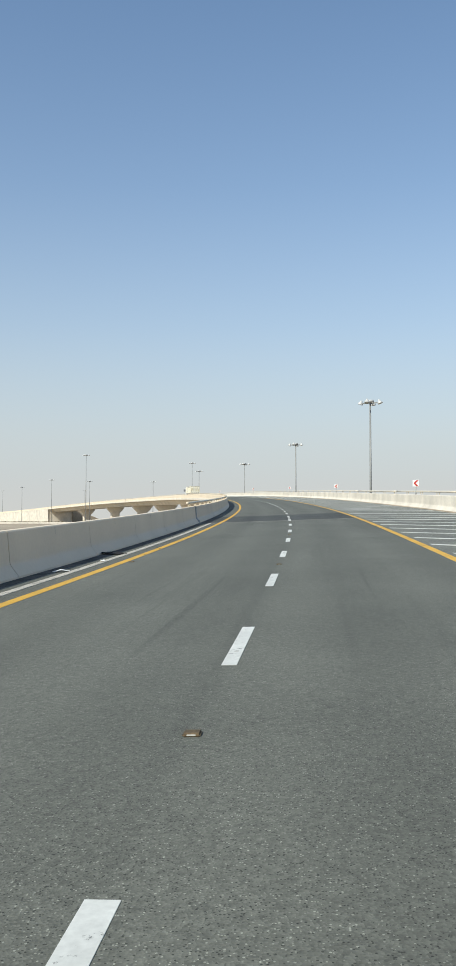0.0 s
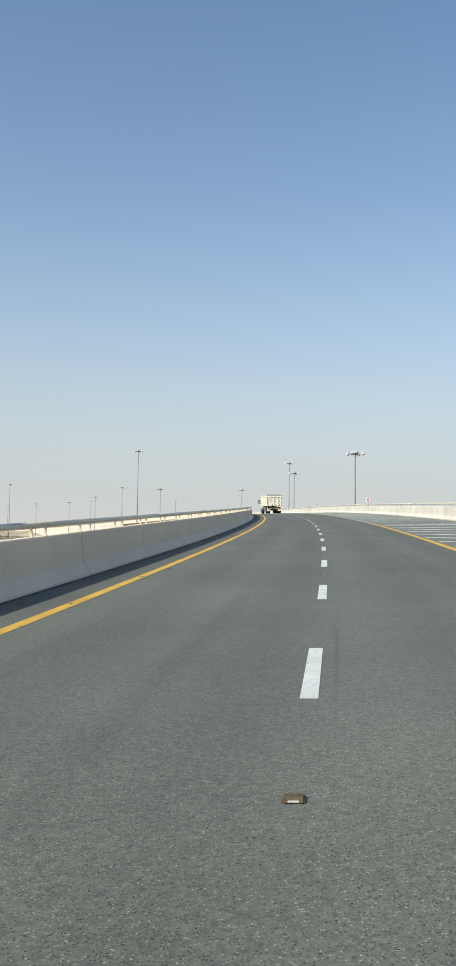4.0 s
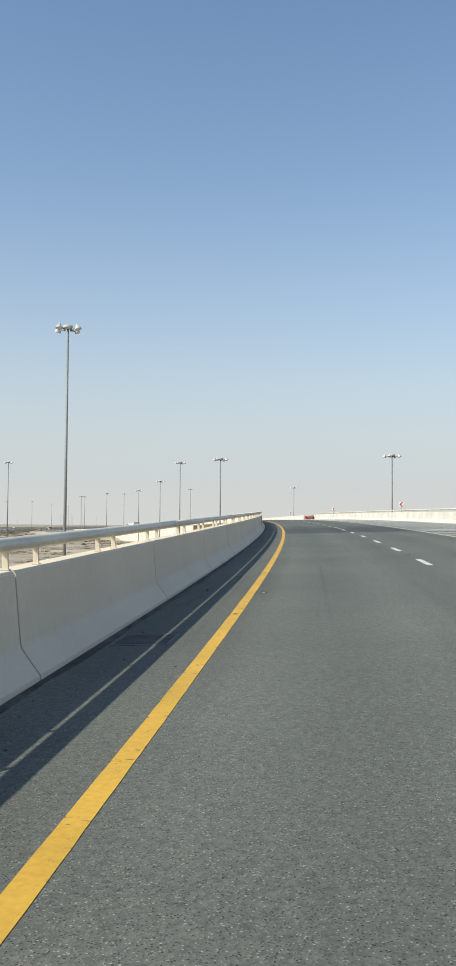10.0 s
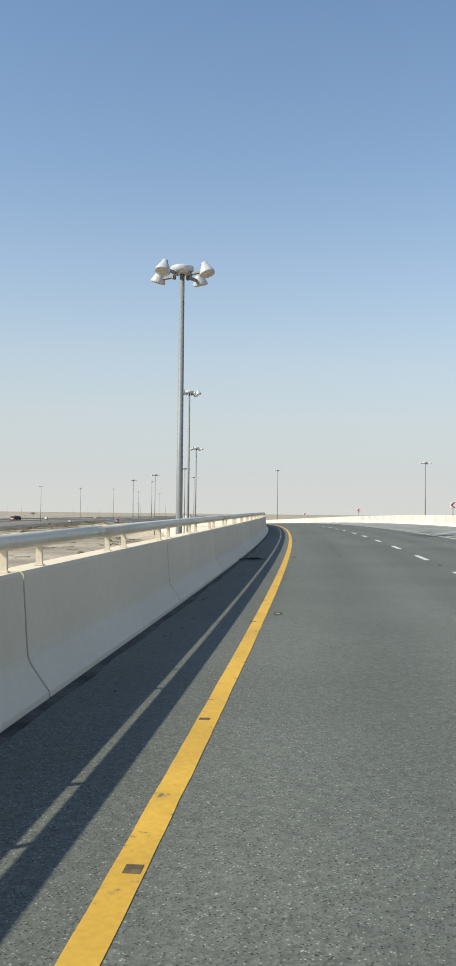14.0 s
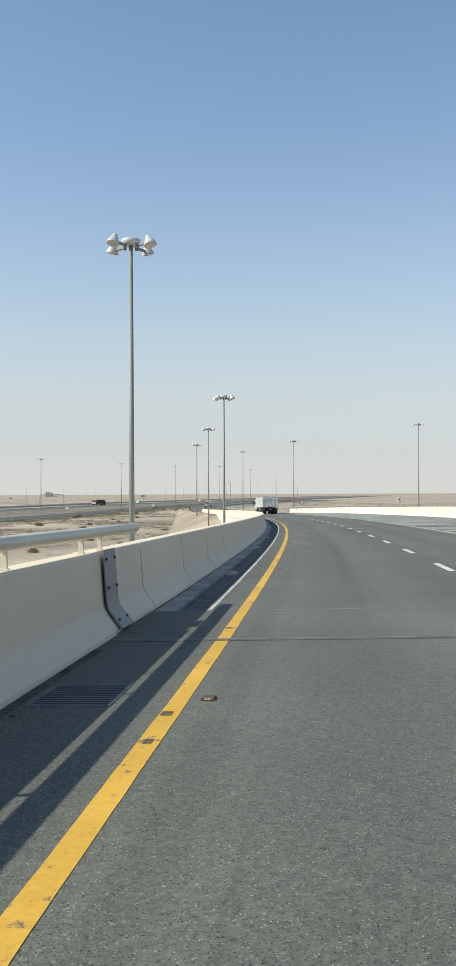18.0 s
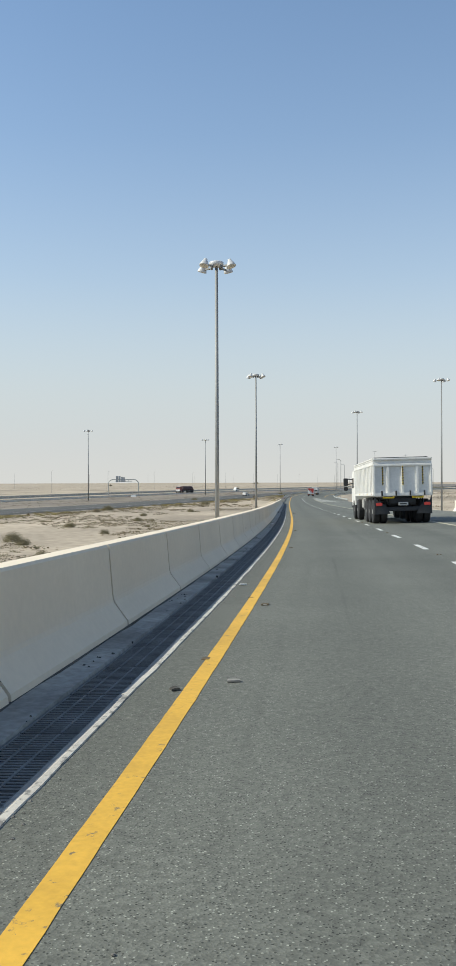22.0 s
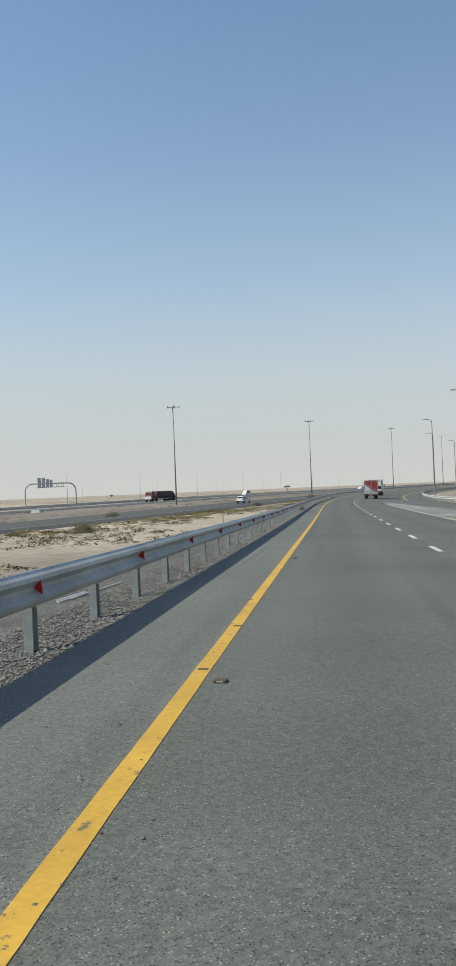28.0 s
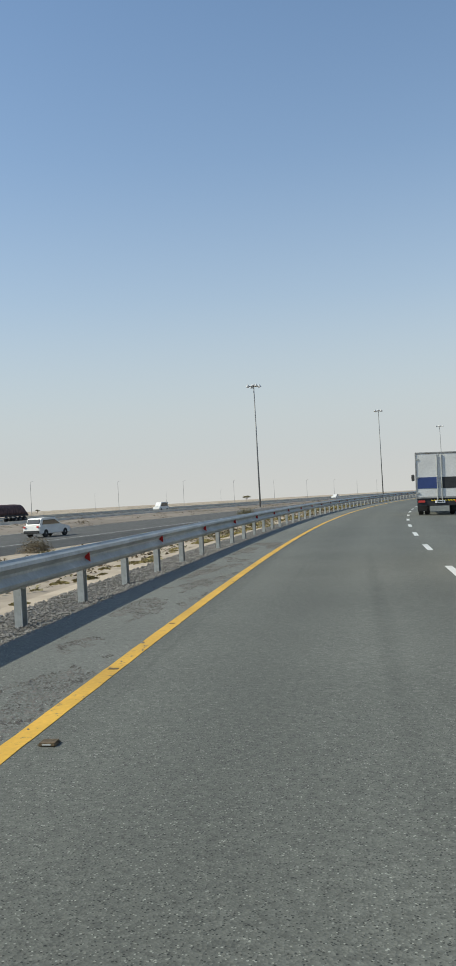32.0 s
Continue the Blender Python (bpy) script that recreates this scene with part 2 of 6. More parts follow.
M = dict(
    asphalt=asphalt("worn_asphalt", (0.13, 0.132, 0.11)),
    patch=asphalt("dark_asphalt_patch", (0.074, 0.076, 0.069)),
    old_patch=asphalt("older_asphalt_patch", (0.1, 0.1, 0.086)),
    shoulder=asphalt("dusty_asphalt", (0.165, 0.167, 0.142), lane=False),
    far_road=asphalt("far_asphalt", (0.115, 0.112, 0.102), lane=False, spec=0.12),
    white=worn_paint("white_road_paint", (0.6, 0.6, 0.56), (0.14, 0.14, 0.13), 0.6),
    dull_white=worn_paint("worn_white_paint", (0.52, 0.52, 0.49), (0.1, 0.1, 0.1), 0.57),
    yellow=worn_paint("yellow_road_paint", (0.62, 0.36, 0.045), (0.16, 0.13, 0.08), 0.59),
    faded=worn_paint("faded_road_paint", (0.5, 0.455, 0.32), (0.16, 0.15, 0.13), 0.53),
    concrete=material("barrier_concrete", (0.7, 0.6, 0.46), 0.85, vary=0.03, scale=0.6, fine=14, bump=0.03, island=0.03),
    cream=material("cream_concrete", (0.68, 0.625, 0.535), 0.85, vary=0.1, scale=0.5, fine=9, bump=0.1, island=0.04),
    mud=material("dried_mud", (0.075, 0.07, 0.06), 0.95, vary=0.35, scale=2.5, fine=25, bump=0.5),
    smear=worn_paint("rubber_smear", (0.2, 0.18, 0.155), (0.6, 0.52, 0.41), 0.52),
    scuff=worn_paint("scuffed_foot", (0.56, 0.515, 0.44), (0.7, 0.61, 0.48), 0.5),
    spall=material("spalled_concrete", (0.3, 0.26, 0.21), 0.95, vary=0.4, scale=5, fine=40, bump=0.6),
    ledge=material("dusty_ledge_concrete", (0.33, 0.31, 0.275), 0.9, vary=0.22, scale=1.2, fine=16, bump=0.25),
    grime=material("grimy_concrete", (0.27, 0.255, 0.225), 0.9, vary=0.25, scale=1.5, fine=18, bump=0.3),
    lip=worn_paint("worn_concrete_lip", (0.5, 0.465, 0.4), (0.2, 0.19, 0.17), 0.53),
    gap=material("joint_shadow_filler", (0.2, 0.185, 0.16), 0.95, vary=0.2, scale=3, fine=30),
    rail=material("painted_rail", (0.66, 0.59, 0.47), 0.45, vary=0.08, scale=1.0, fine=25, bump=0.05),
    galv=material("galvanised_steel", (0.41, 0.415, 0.385), 0.5, metal=0.05, vary=0.14, scale=1.5, fine=20, bump=0.06, island=0.06),
    steel=material("grey_pole_paint", (0.25, 0.255, 0.25), 0.55, metal=0.1, vary=0.07, scale=0.6, fine=12, bump=0.04),
    lampwhite=material("white_lamp_housing", (0.52, 0.52, 0.51), 0.4, vary=0.05, scale=3, fine=20, bump=0),
    lens=material("lamp_lens", (0.5, 0.49, 0.44), 0.25, vary=0.05, scale=4, fine=20, bump=0),
    sand=material("desert_sand", (0.375, 0.308, 0.225), 0.95, vary=0.22, scale=0.035, fine=0.9, bump=0.25, depth=0.2),
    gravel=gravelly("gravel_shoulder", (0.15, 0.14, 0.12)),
    dark_gravel=material("dark_spilled_gravel", (0.165, 0.15, 0.13), 0.95, vary=0.3, scale=5, fine=40, bump=0.3),
    stone=material("loose_stone", (0.225, 0.21, 0.185), 0.9, vary=0.25, scale=6, fine=40, bump=0.3),
    scrub=material("dry_scrub", (0.2, 0.16, 0.1), 0.9, vary=0.35, scale=0.15, fine=5, bump=0),
    green=material("green_shrub", (0.19, 0.165, 0.088), 0.9, vary=0.3, scale=0.6, fine=9, bump=0),
    yellow_scrub=material("yellow_green_scrub", (0.26, 0.215, 0.085), 0.9, vary=0.35, scale=0.2, fine=4, bump=0),
    red=material("red_reflector", (0.5, 0.025, 0.02), 0.35, vary=0.1, bump=0),
    signred=material("red_sign_sheet", (0.52, 0.05, 0.04), 0.5, vary=0.06, bump=0),
    signwhite=material("white_sign_sheet", (0.8, 0.8, 0.78), 0.5, vary=0.05, bump=0),
    plastic_red=material("faded_red_plastic", (0.5, 0.14, 0.11), 0.6, vary=0.15, scale=1.5, bump=0.05),
    black=material("black_rubber", (0.022, 0.022, 0.023), 0.8, vary=0.2, scale=6, fine=50, bump=0.1),
    dark=material("dark_chassis", (0.03, 0.031, 0.033), 0.65, vary=0.2, scale=4, fine=30, bump=0.1),
    cream_paint=material("cream_truck_paint", (0.8, 0.75, 0.62), 0.5, vary=0.07, scale=1.2, fine=14, bump=0.04),
    white_paint=material("white_truck_paint", (0.68, 0.67, 0.635), 0.45, vary=0.07, scale=1.2, fine=14, bump=0.04),
    red_paint=material("red_truck_paint", (0.4, 0.04, 0.032), 0.4, vary=0.07, scale=1.5, bump=0.02),
    blue_paint=material("blue_swoosh", (0.04, 0.065, 0.19), 0.4, vary=0.05, bump=0),
    hazard=material("yellow_hazard_sheet", (0.75, 0.52, 0.02), 0.5, vary=0.05, bump=0),
    orange=material("orange_lens", (0.3, 0.11, 0.045), 0.35, vary=0.05, bump=0),
    rim=material("dusty_wheel_rim", (0.36, 0.35, 0.33), 0.55, metal=0.3, vary=0.15, scale=5, bump=0.05),
    glass=material("dark_window_glass", (0.02, 0.024, 0.027), 0.06, vary=0.05, bump=0, spec=0.8),
    maroon=material("dull_maroon_paint", (0.22, 0.06, 0.05), 0.6, vary=0.2, bump=0.02),
    rust=material("rusty_brown_load", (0.1, 0.058, 0.055), 0.8, vary=0.3, scale=1.5, fine=9, bump=0.3),
    grate=material("cast_iron_grate", (0.15, 0.15, 0.145), 0.75, metal=0.1, vary=0.2, bump=0.2),
    joint=material("dusty_steel_joint", (0.1, 0.098, 0.09), 0.8, vary=0.2, scale=3, fine=30, bump=0.1),
    pebble=material("earth_brown_gravel", (0.205, 0.17, 0.13), 0.95, vary=0.2, scale=0.06, fine=1.5, bump=0.2, depth=0.1),
    spot=material("worn_brown_spot", (0.12, 0.085, 0.045), 0.85, vary=0.3, scale=9, fine=60, bump=0.2),
    green_plate=material("green_backed_sign", (0.45, 0.45, 0.43), 0.5, vary=0.08, bump=0),
)
M["moulded"] = material("pale_building", (0.5, 0.45, 0.39), 0.9, vary=0.08, bump=0)


# ---- building helpers ----
def mesh_object(name, verts, faces, mat, parent=None, label="", uvs=None, smooth=False):
    me = bpy.data.meshes.new(name)
    me.from_pydata([tuple(v) for v in verts], [], faces)
    if uvs is not None:
        lay = me.uv_layers.new(name="UVMap")
        loops = np.empty(len(me.loops), dtype=np.int32)
        me.loops.foreach_get("vertex_index", loops)
        lay.data.foreach_set("uv", np.asarray(uvs, dtype=np.float32)[loops].ravel())
    if smooth:
        me.polygons.foreach_set("use_smooth", [True] * len(me.polygons))
    me.materials.append(mat)
    me.update()
    ob = new(name, me)
    if parent is not None:
        ob.parent = parent
    if label:
        tagged(ob, label)
    return ob


def part(name, bm, mat, parent, label="", smooth=False):
    """Links a bmesh as one mesh object under a thing or a part."""
    bmesh.ops.recalc_face_normals(bm, faces=bm.faces)
    me = bpy.data.meshes.new(name)
    bm.to_mesh(me)
    bm.free()
    if smooth:
        me.polygons.foreach_set("use_smooth", [True] * len(me.polygons))
    me.materials.append(mat)
    ob = new(name, me)
    if parent is not None:
        ob.parent = parent
    if label:
        tagged(ob, label)
    return ob


def shared(name, me, parent, m=None):
    """Another object on the same mesh, for alike pieces."""
    ob = new(name, me)
    ob.parent = parent
    if m is not None:
        ob.matrix_basis = m
    return ob


def thing(name, label, category, m=None, group="", kind=""):
    ob = tagged(new(name), label, category, group, kind)
    ob.empty_display_size = 0.2
    if m is not None:
        ob.matrix_basis = m
    return ob


def box(bm, size, at, bevel=0.0, rot=None):
    """A box with bevelled edges in bm."""
    geo = bmesh.ops.create_cube(bm, size=1.0)
    vs = geo["verts"]
    m = Matrix.Translation(at) @ (rot.to_4x4() if rot is not None else Matrix.Identity(4)) @ Matrix.Diagonal((*size, 1))
    bmesh.ops.transform(bm, matrix=m, verts=vs)
    if bevel:
        es = list({e for v in vs for e in v.link_edges})
        bmesh.ops.bevel(bm, geom=es, offset=bevel, segments=2, affect="EDGES")
    return bm


def tube(bm, a, b, r0, r1=None, n=10, caps=True):
    """A tapered round bar from a to b."""
    r1 = r0 if r1 is None else r1
    a, b = Vector(a), Vector(b)
    d = b - a
    q = d.to_track_quat("Z", "Y").to_matrix().to_4x4()
    g = bmesh.ops.create_cone(bm, cap_ends=caps, segments=n, radius1=r0, radius2=r1, depth=d.length)
    bmesh.ops.transform(bm, matrix=Matrix.Translation((a + b) / 2) @ q, verts=g["verts"])
    return bm


def lathe(bm, rings, n=16, axis="Z"):
    """A turned shape from (radius, height) pairs."""
    rows = []
    for r, h in rings:
        row = []
        for i in range(n):
            a = 2 * math.pi * i / n
            p = (r * math.cos(a), r * math.sin(a), h)
            row.append(bm.verts.new(p if axis == "Z" else (h, p[0], p[1])))
        rows.append(row)
    for u, v in zip(rows, rows[1:]):
        for i in range(n):
            bm.faces.new((u[i], u[(i + 1) % n], v[(i + 1) % n], v[i]))
    for row in (rows[0], rows[-1]):
        bm.faces.new(row)
    return bm


def prism(bm, outline, x0, x1):
    """An outline in (y, z), drawn out across from x0 to x1."""
    a = [bm.verts.new((x0, y, z)) for y, z in outline]
    b = [bm.verts.new((x1, y, z)) for y, z in outline]
    k = len(outline)
    for i in range(k):
        bm.faces.new((a[i], a[(i + 1) % k], b[(i + 1) % k], b[i]))
    bm.faces.new(a)
    bm.faces.new(b)
    return bm


def sweep(name, s0, s1, profile, mat, parent=None, label="", step=6.0, closed=True, smooth=False):
    """A cross-section of (across, above) carried along the ramp; entries may be functions of the station."""
    count = max(1, int(math.ceil((s1 - s0) / step - 1e-6)))
    ss = [s0 + (s1 - s0) * i / count for i in range(count + 1)]
    verts, uvs, faces = [], [], []
    k = len(profile)
    for s in ss:
        for u, h in profile:
            u = u(s) if callable(u) else u
            h = h(s) if callable(h) else h
            verts.append(road(s, u, h))
            uvs.append((u, s))
    for i in range(count):
        for j in range(k if closed else k - 1):
            a, b = i * k + j, i * k + (j + 1) % k
            faces.append((a, b, b + k, a + k))
    if closed:
        faces.append(tuple(range(k - 1, -1, -1)))
        faces.append(tuple(count * k + j for j in range(k)))
    return mesh_object(name, verts, faces, mat, parent, label, uvs, smooth)


def stand(s, across, above=0.0, upright=True):
    """A pose beside the ramp: y along it, z up."""
    p = road(s, across, above)
    t, r, n = frame_at(s)
    if upright:
        t = Vector((t.x, t.y, 0)).normalized()
        r, n = Vector((t.y, -t.x, 0)), Vector((0, 0, 1))
    m = Matrix((r, t, n)).transposed().to_4x4()
    m.translation = p
    return m


def plain(x, y):
    """The desert's height."""
    return float(np.interp(y, (-300, 60, 200, 320, 450, 560, 750, 850, 950, 1200), (-4.5, -3.6, -0.5, 2.2, 4.2, 4.9, 5.0, 5.6, 6.1, 6.3)))


# ---- ground ----
def build_ground():
    xs = np.unique(np.concatenate([np.linspace(-4200, -1100, 12), np.arange(-1100, 320, 22.0), np.linspace(320, 4200, 14)]))
    ys = np.unique(np.concatenate([np.linspace(-4200, -250, 10), np.arange(-250, 1500, 22.0), np.linspace(1500, 4700, 14)]))
    verts, faces = [], []
    for y in ys:
        for x in xs:
            bumps = 0.35 * noise.noise((x / 37, y / 37, 0)) + 0.9 * noise.noise((x / 190, y / 190, 3.0))
            verts.append((x, y, plain(x, y) - 0.25 + 0.25 * bumps))
    k = len(xs)
    for j in range(len(ys) - 1):
        for i in range(k - 1):
            a = j * k + i
            faces.append((a, a + 1, a + 1 + k, a + k))
    ob = mesh_object("ground", verts, faces, M["sand"], smooth=True)
    return tagged(ob, "pale flat desert sand reaching to the horizon", "ground", kind="structure")


ground = build_ground()

L_MID, L_RIGHT = 3.355, 6.63      # broken white line, right yellow line
BRIDGE_A, BRIDGE_B = -30.0, 552.4
BARRIER_END = 822.0


def right_edge(s):
    return float(np.interp(s, (-30, 470, 500, 730, 860, 1000, 1100, 1260), (11.9, 11.9, 12.4, 12.6, 14.0, 14.0, 17.5, 18.0)))


# ---- carriageway ----
road_bridge = tagged(sweep("road", BRIDGE_A, BRIDGE_B, [(-1.1, 0), (right_edge, 0), (right_edge, -0.25), (-1.1, -0.25)], M["asphalt"], step=3), "worn grey asphalt carriageway on the bridge ramp", "road", kind="structure")
road_ramp = tagged(sweep("road", BRIDGE_B, 1255.0, [(lambda s: -0.39 if s < BARRIER_END - 1 else -1.3, 0), (right_edge, 0), (right_edge, -0.3), (lambda s: -0.39 if s < BARRIER_END - 1 else -1.3, -0.3)], M["asphalt"], step=3), "worn grey asphalt carriageway curving over the desert", "road", kind="structure")

# darker resurfaced strips beside the expansion joints, and the joints' own nosing
for a, b_, lo, hi in ((56.6, 66.5, -0.98, 6.6), (339.7, 350.0, 0.15, 6.6), (350.3, 358.6, 0.15, 6.6)):
    sweep("asphalt_patch", a, b_, [(lo, 0.0015), (hi, 0.0015), (hi, -0.05), (lo, -0.05)], M["patch" if a < 350 else "old_patch"], road_bridge, "darker newer asphalt strip", step=3)
for s_ in (56.4, 206.0, 350.1, 551.9):
    sweep("expansion_joint", s_, s_ + 0.08, [(-1.05, 0.006), (12.1, 0.006), (12.1, -0.05), (-1.05, -0.05)], M["joint"] if s_ > 300 else M["grime"], road_bridge, "dusty joint nosing", step=1)
    sweep("joint_gap", s_ + 0.11, s_ + 0.15, [(-1.05, 0.004), (12.1, 0.004), (12.1, -0.05), (-1.05, -0.05)], M["gap"], road_bridge, step=1)

# painted lines
def ragged(u, amount, seed):
    """An edge that wanders and is chipped, as a function of the station."""
    return lambda s: u + amount * (noise.noise((s * 0.9, seed, 0.0)) + 0.7 * noise.noise((s * 4.3, seed, 5.0)))


def line_left(s):
    """The left edge of the yellow line, which narrows along the bridge."""
    return float(np.interp(s, (190, 265), (-0.085, -0.035)))


wander_a, wander_b = (lambda s: 0.006 * noise.noise((s * 9.0, 1.0, 0.0)) + 0.003 * noise.noise((s * 1.0, 3.0, 0.0))), (lambda s: 0.09 + 0.006 * noise.noise((s * 9.0, 7.0, 0.0)) + 0.003 * noise.noise((s * 1.0, 9.0, 0.0)))
for who, a, b_ in ((road_bridge, BRIDGE_A, BRIDGE_B), (road_ramp, BRIDGE_B, 1250.0)):
    sweep("yellow_line", a, b_, [(lambda s: line_left(s) + wander_a(s), 0.003), (wander_b, 0.003), (wander_b, -0.02), (lambda s: line_left(s) + wander_a(s), -0.02)], M["yellow"], who, "scuffed yellow edge line", step=0.18)
for who, a, b_, mat, lab in ((road_bridge, BRIDGE_A, 175.0, "yellow", "scuffed yellow edge line"), (road_bridge, 175.0, BRIDGE_B, "faded", "edge line faded to a pale yellow"), (road_ramp, BRIDGE_B, 930.0, "faded", "edge line faded to a pale yellow")):
    sweep("yellow_line", a, b_, [(L_RIGHT - 0.085, 0.003), (L_RIGHT + 0.085, 0.003), (L_RIGHT + 0.085, -0.02), (L_RIGHT - 0.085, -0.02)], M[mat], who, lab, step=3)
for who, a, b_ in ((road_bridge, BRIDGE_A, BRIDGE_B), (road_ramp, BRIDGE_B, 905.0)):
    sweep("dusty_shoulder", a, b_, [(6.73, 0.0015), (lambda s: right_edge(s) - 0.03, 0.0015), (lambda s: right_edge(s) - 0.03, -0.05), (6.73, -0.05)], M["shoulder"], who, "paler dusty asphalt shoulder", step=3)
    sweep("blown_sand", a, min(b_, 725.0), [(lambda s: right_edge(s) - 0.25 + 0.16 * noise.noise((s * 0.35, 2.0, 0.0)) + 0.1 * noise.noise((s * 1.7, 5.0, 0.0)), 0.004), (lambda s: right_edge(s) - 0.002, 0.03), (lambda s: right_edge(s) - 0.002, -0.02), (lambda s: right_edge(s) - 0.3, -0.02)], M["sand"], who, "blown sand along the parapet's foot", step=1.5)
sweep("dusty_shoulder", 905.0, 950.0, [(6.73, 0.0015), (lambda s: np.interp(s, (905, 950), (10.4, 7.0)), 0.0015), (lambda s: np.interp(s, (905, 950), (10.4, 7.0)), -0.05), (6.73, -0.05)], M["shoulder"], road_ramp, "paler dusty asphalt gore", step=3)
sweep("yellow_line", 960.0, 1250.0, [(lambda s: np.interp(s, (960, 1030, 1250), (10.6, 10.2, 10.5)) - 0.085, 0.007), (lambda s: np.interp(s, (960, 1030, 1250), (10.6, 10.2, 10.5)) + 0.085, 0.007), (lambda s: np.interp(s, (960, 1030, 1250), (10.6, 10.2, 10.5)) + 0.085, -0.02), (lambda s: np.interp(s, (960, 1030, 1250), (10.6, 10.2, 10.5)) - 0.085, -0.02)], M["yellow"], road_ramp, "scuffed yellow edge line", step=3)
DASH_PHASE = 14.955
for k in range(-7, 204):
    c = DASH_PHASE + 6.0 * k
    who = road_bridge if c < BRIDGE_B - 1 else road_ramp
    sweep("dash", c - 1.0, c + 1.0, [(L_MID - 0.06, 0.004), (L_MID + 0.06, 0.004), (L_MID + 0.06, -0.02), (L_MID - 0.06, -0.02)], M["white"], who, step=2)
for k in range(60):   # short dots between two dashes over the joints
    c = DASH_PHASE + 6.0 * k + 3
    if any(abs(c - j) < 3 for j in (61, 348)):
        for d in (-1.2, -0.4, 0.4, 1.2):
            sweep("dash", c + d - 0.1, c + d + 0.1, [(L_MID - 0.05, 0.009), (L_MID + 0.05, 0.009), (L_MID + 0.05, -0.02), (L_MID - 0.05, -0.02)], M["white"], road_bridge, step=1)


def hatch(who, s, lo, hi, mat):
    """One slanting bar of the hatched shoulder."""
    slope, w = -1.37, 0.17
    v = [road(s - w, lo, 0.007), road(s + w, lo, 0.007), road(s + w + slope * (hi - lo), hi, 0.007), road(s - w + slope * (hi - lo), hi, 0.007)]
    low = [p - Vector((0, 0, 0.03)) for p in v]
    mesh_object("hatch_bar", v + low, [(0, 3, 2, 1), (4, 5, 6, 7), (0, 1, 5, 4), (1, 2, 6, 5), (2, 3, 7, 6), (3, 0, 4, 7)], mat, who)


for k in range(217):
    s = 34.91 + 3.28 * (k - 16)
    hatch(road_bridge if s < BRIDGE_B else road_ramp, s, 6.85, 11.6, M["white"] if k % 3 else M["dull_white"])
for k in range(26):
    s = 862 + 3.2 * k
    hatch(road_ramp, s, 6.9, float(np.interp(s, (862, 945), (11.2, 7.6))), M["white"])

_bm = bmesh.new()
box(_bm, (0.1, 0.1, 0.022), (0, 0, 0.007), 0.009)
stud = part("road_stud", _bm, M["spot"], road_bridge)
_bm = bmesh.new()
box(_bm, (0.05, 0.012, 0.008), (0, -0.045, 0.009), 0.002)
stud_lens = part("reflector", _bm, M["lens"], stud, "dusty reflector face")
stud.matrix_basis = stand(17.955, L_MID, 0.0, False)
for k in range(1, 78):
    s = 17.955 + 12 * k
    st_ = shared("road_stud", stud.data, road_bridge if s < BRIDGE_B else road_ramp, stand(s, L_MID, 0, False))
    shared("reflector", stud_lens.data, st_)
for k in range(0, 79):
    s = float(np.interp(k, (0, 31, 56, 68, 78), (19.6, 392.9, 693.8, 840.1, 965.3)))
    st_ = shared("road_stud", stud.data, road_bridge if s < BRIDGE_B else road_ramp, stand(s, 0.215, 0, False))
    shared("reflector", stud_lens.data, st_)


# ---- parapets ----
def barrier(name, s0, s1, length, side, base, mat, gap, label, skip=(), first=0.0):
    """A row of sloped-foot concrete segments with open joints between them; side -1 stands to the left."""
    row = tagged(new(name), label, "barrier", kind="structure")
    if first:
        ends = [s0] + [s0 + first + i * length for i in range(int((s1 - s0 - first) / length) + 1)] + [s1]
    else:
        n = round((s1 - s0) / length)
        ends = [s0 + (s1 - s0) * i / n for i in range(n + 1)]
    for a, b_ in zip(ends, ends[1:]):
        if any(lo < (a + b_) / 2 < hi for lo, hi in skip):
            continue
        prof = [(0.0, -0.02), (0.006, 0.04), (0.12, 0.2), (0.142, 0.237), (0.153, 0.275), (0.158, 0.32), (0.185, 0.81), (0.205, 0.835), (0.42, 0.835), (0.44, 0.81), (0.5, 0.0), (0.5, -0.35), (0.0, -0.35)]
        f = (lambda u, a=a: (lambda s: (base(s) if callable(base) else base) + side * u))
        sweep("segment", a + gap / 2, b_ - gap / 2, [(f(u), h) for u, h in prof], mat, row, step=3)
    f = (lambda u: (lambda s: (base(s) if callable(base) else base) + side * u))
    for lo, hi in ([(s0, s1)] if not skip else [(s0, skip[0][0]), (skip[0][1], s1)]):
        sweep("joint_filler", lo + 0.1, hi - 0.1, [(f(0.21), 0.80), (f(0.40), 0.80), (f(0.44), -0.3), (f(0.03), -0.3), (f(0.03), 0.02), (f(0.16), 0.2), (f(0.19), 0.3)], M["gap"], row, "dark joint filler", step=3)
    return row


def face_at(z):
    """How far the barrier's face stands back at a height."""
    return float(np.interp(z, (0.04, 0.2, 0.237, 0.32, 0.81, 0.83), (0.006, 0.12, 0.142, 0.158, 0.185, 0.2)))


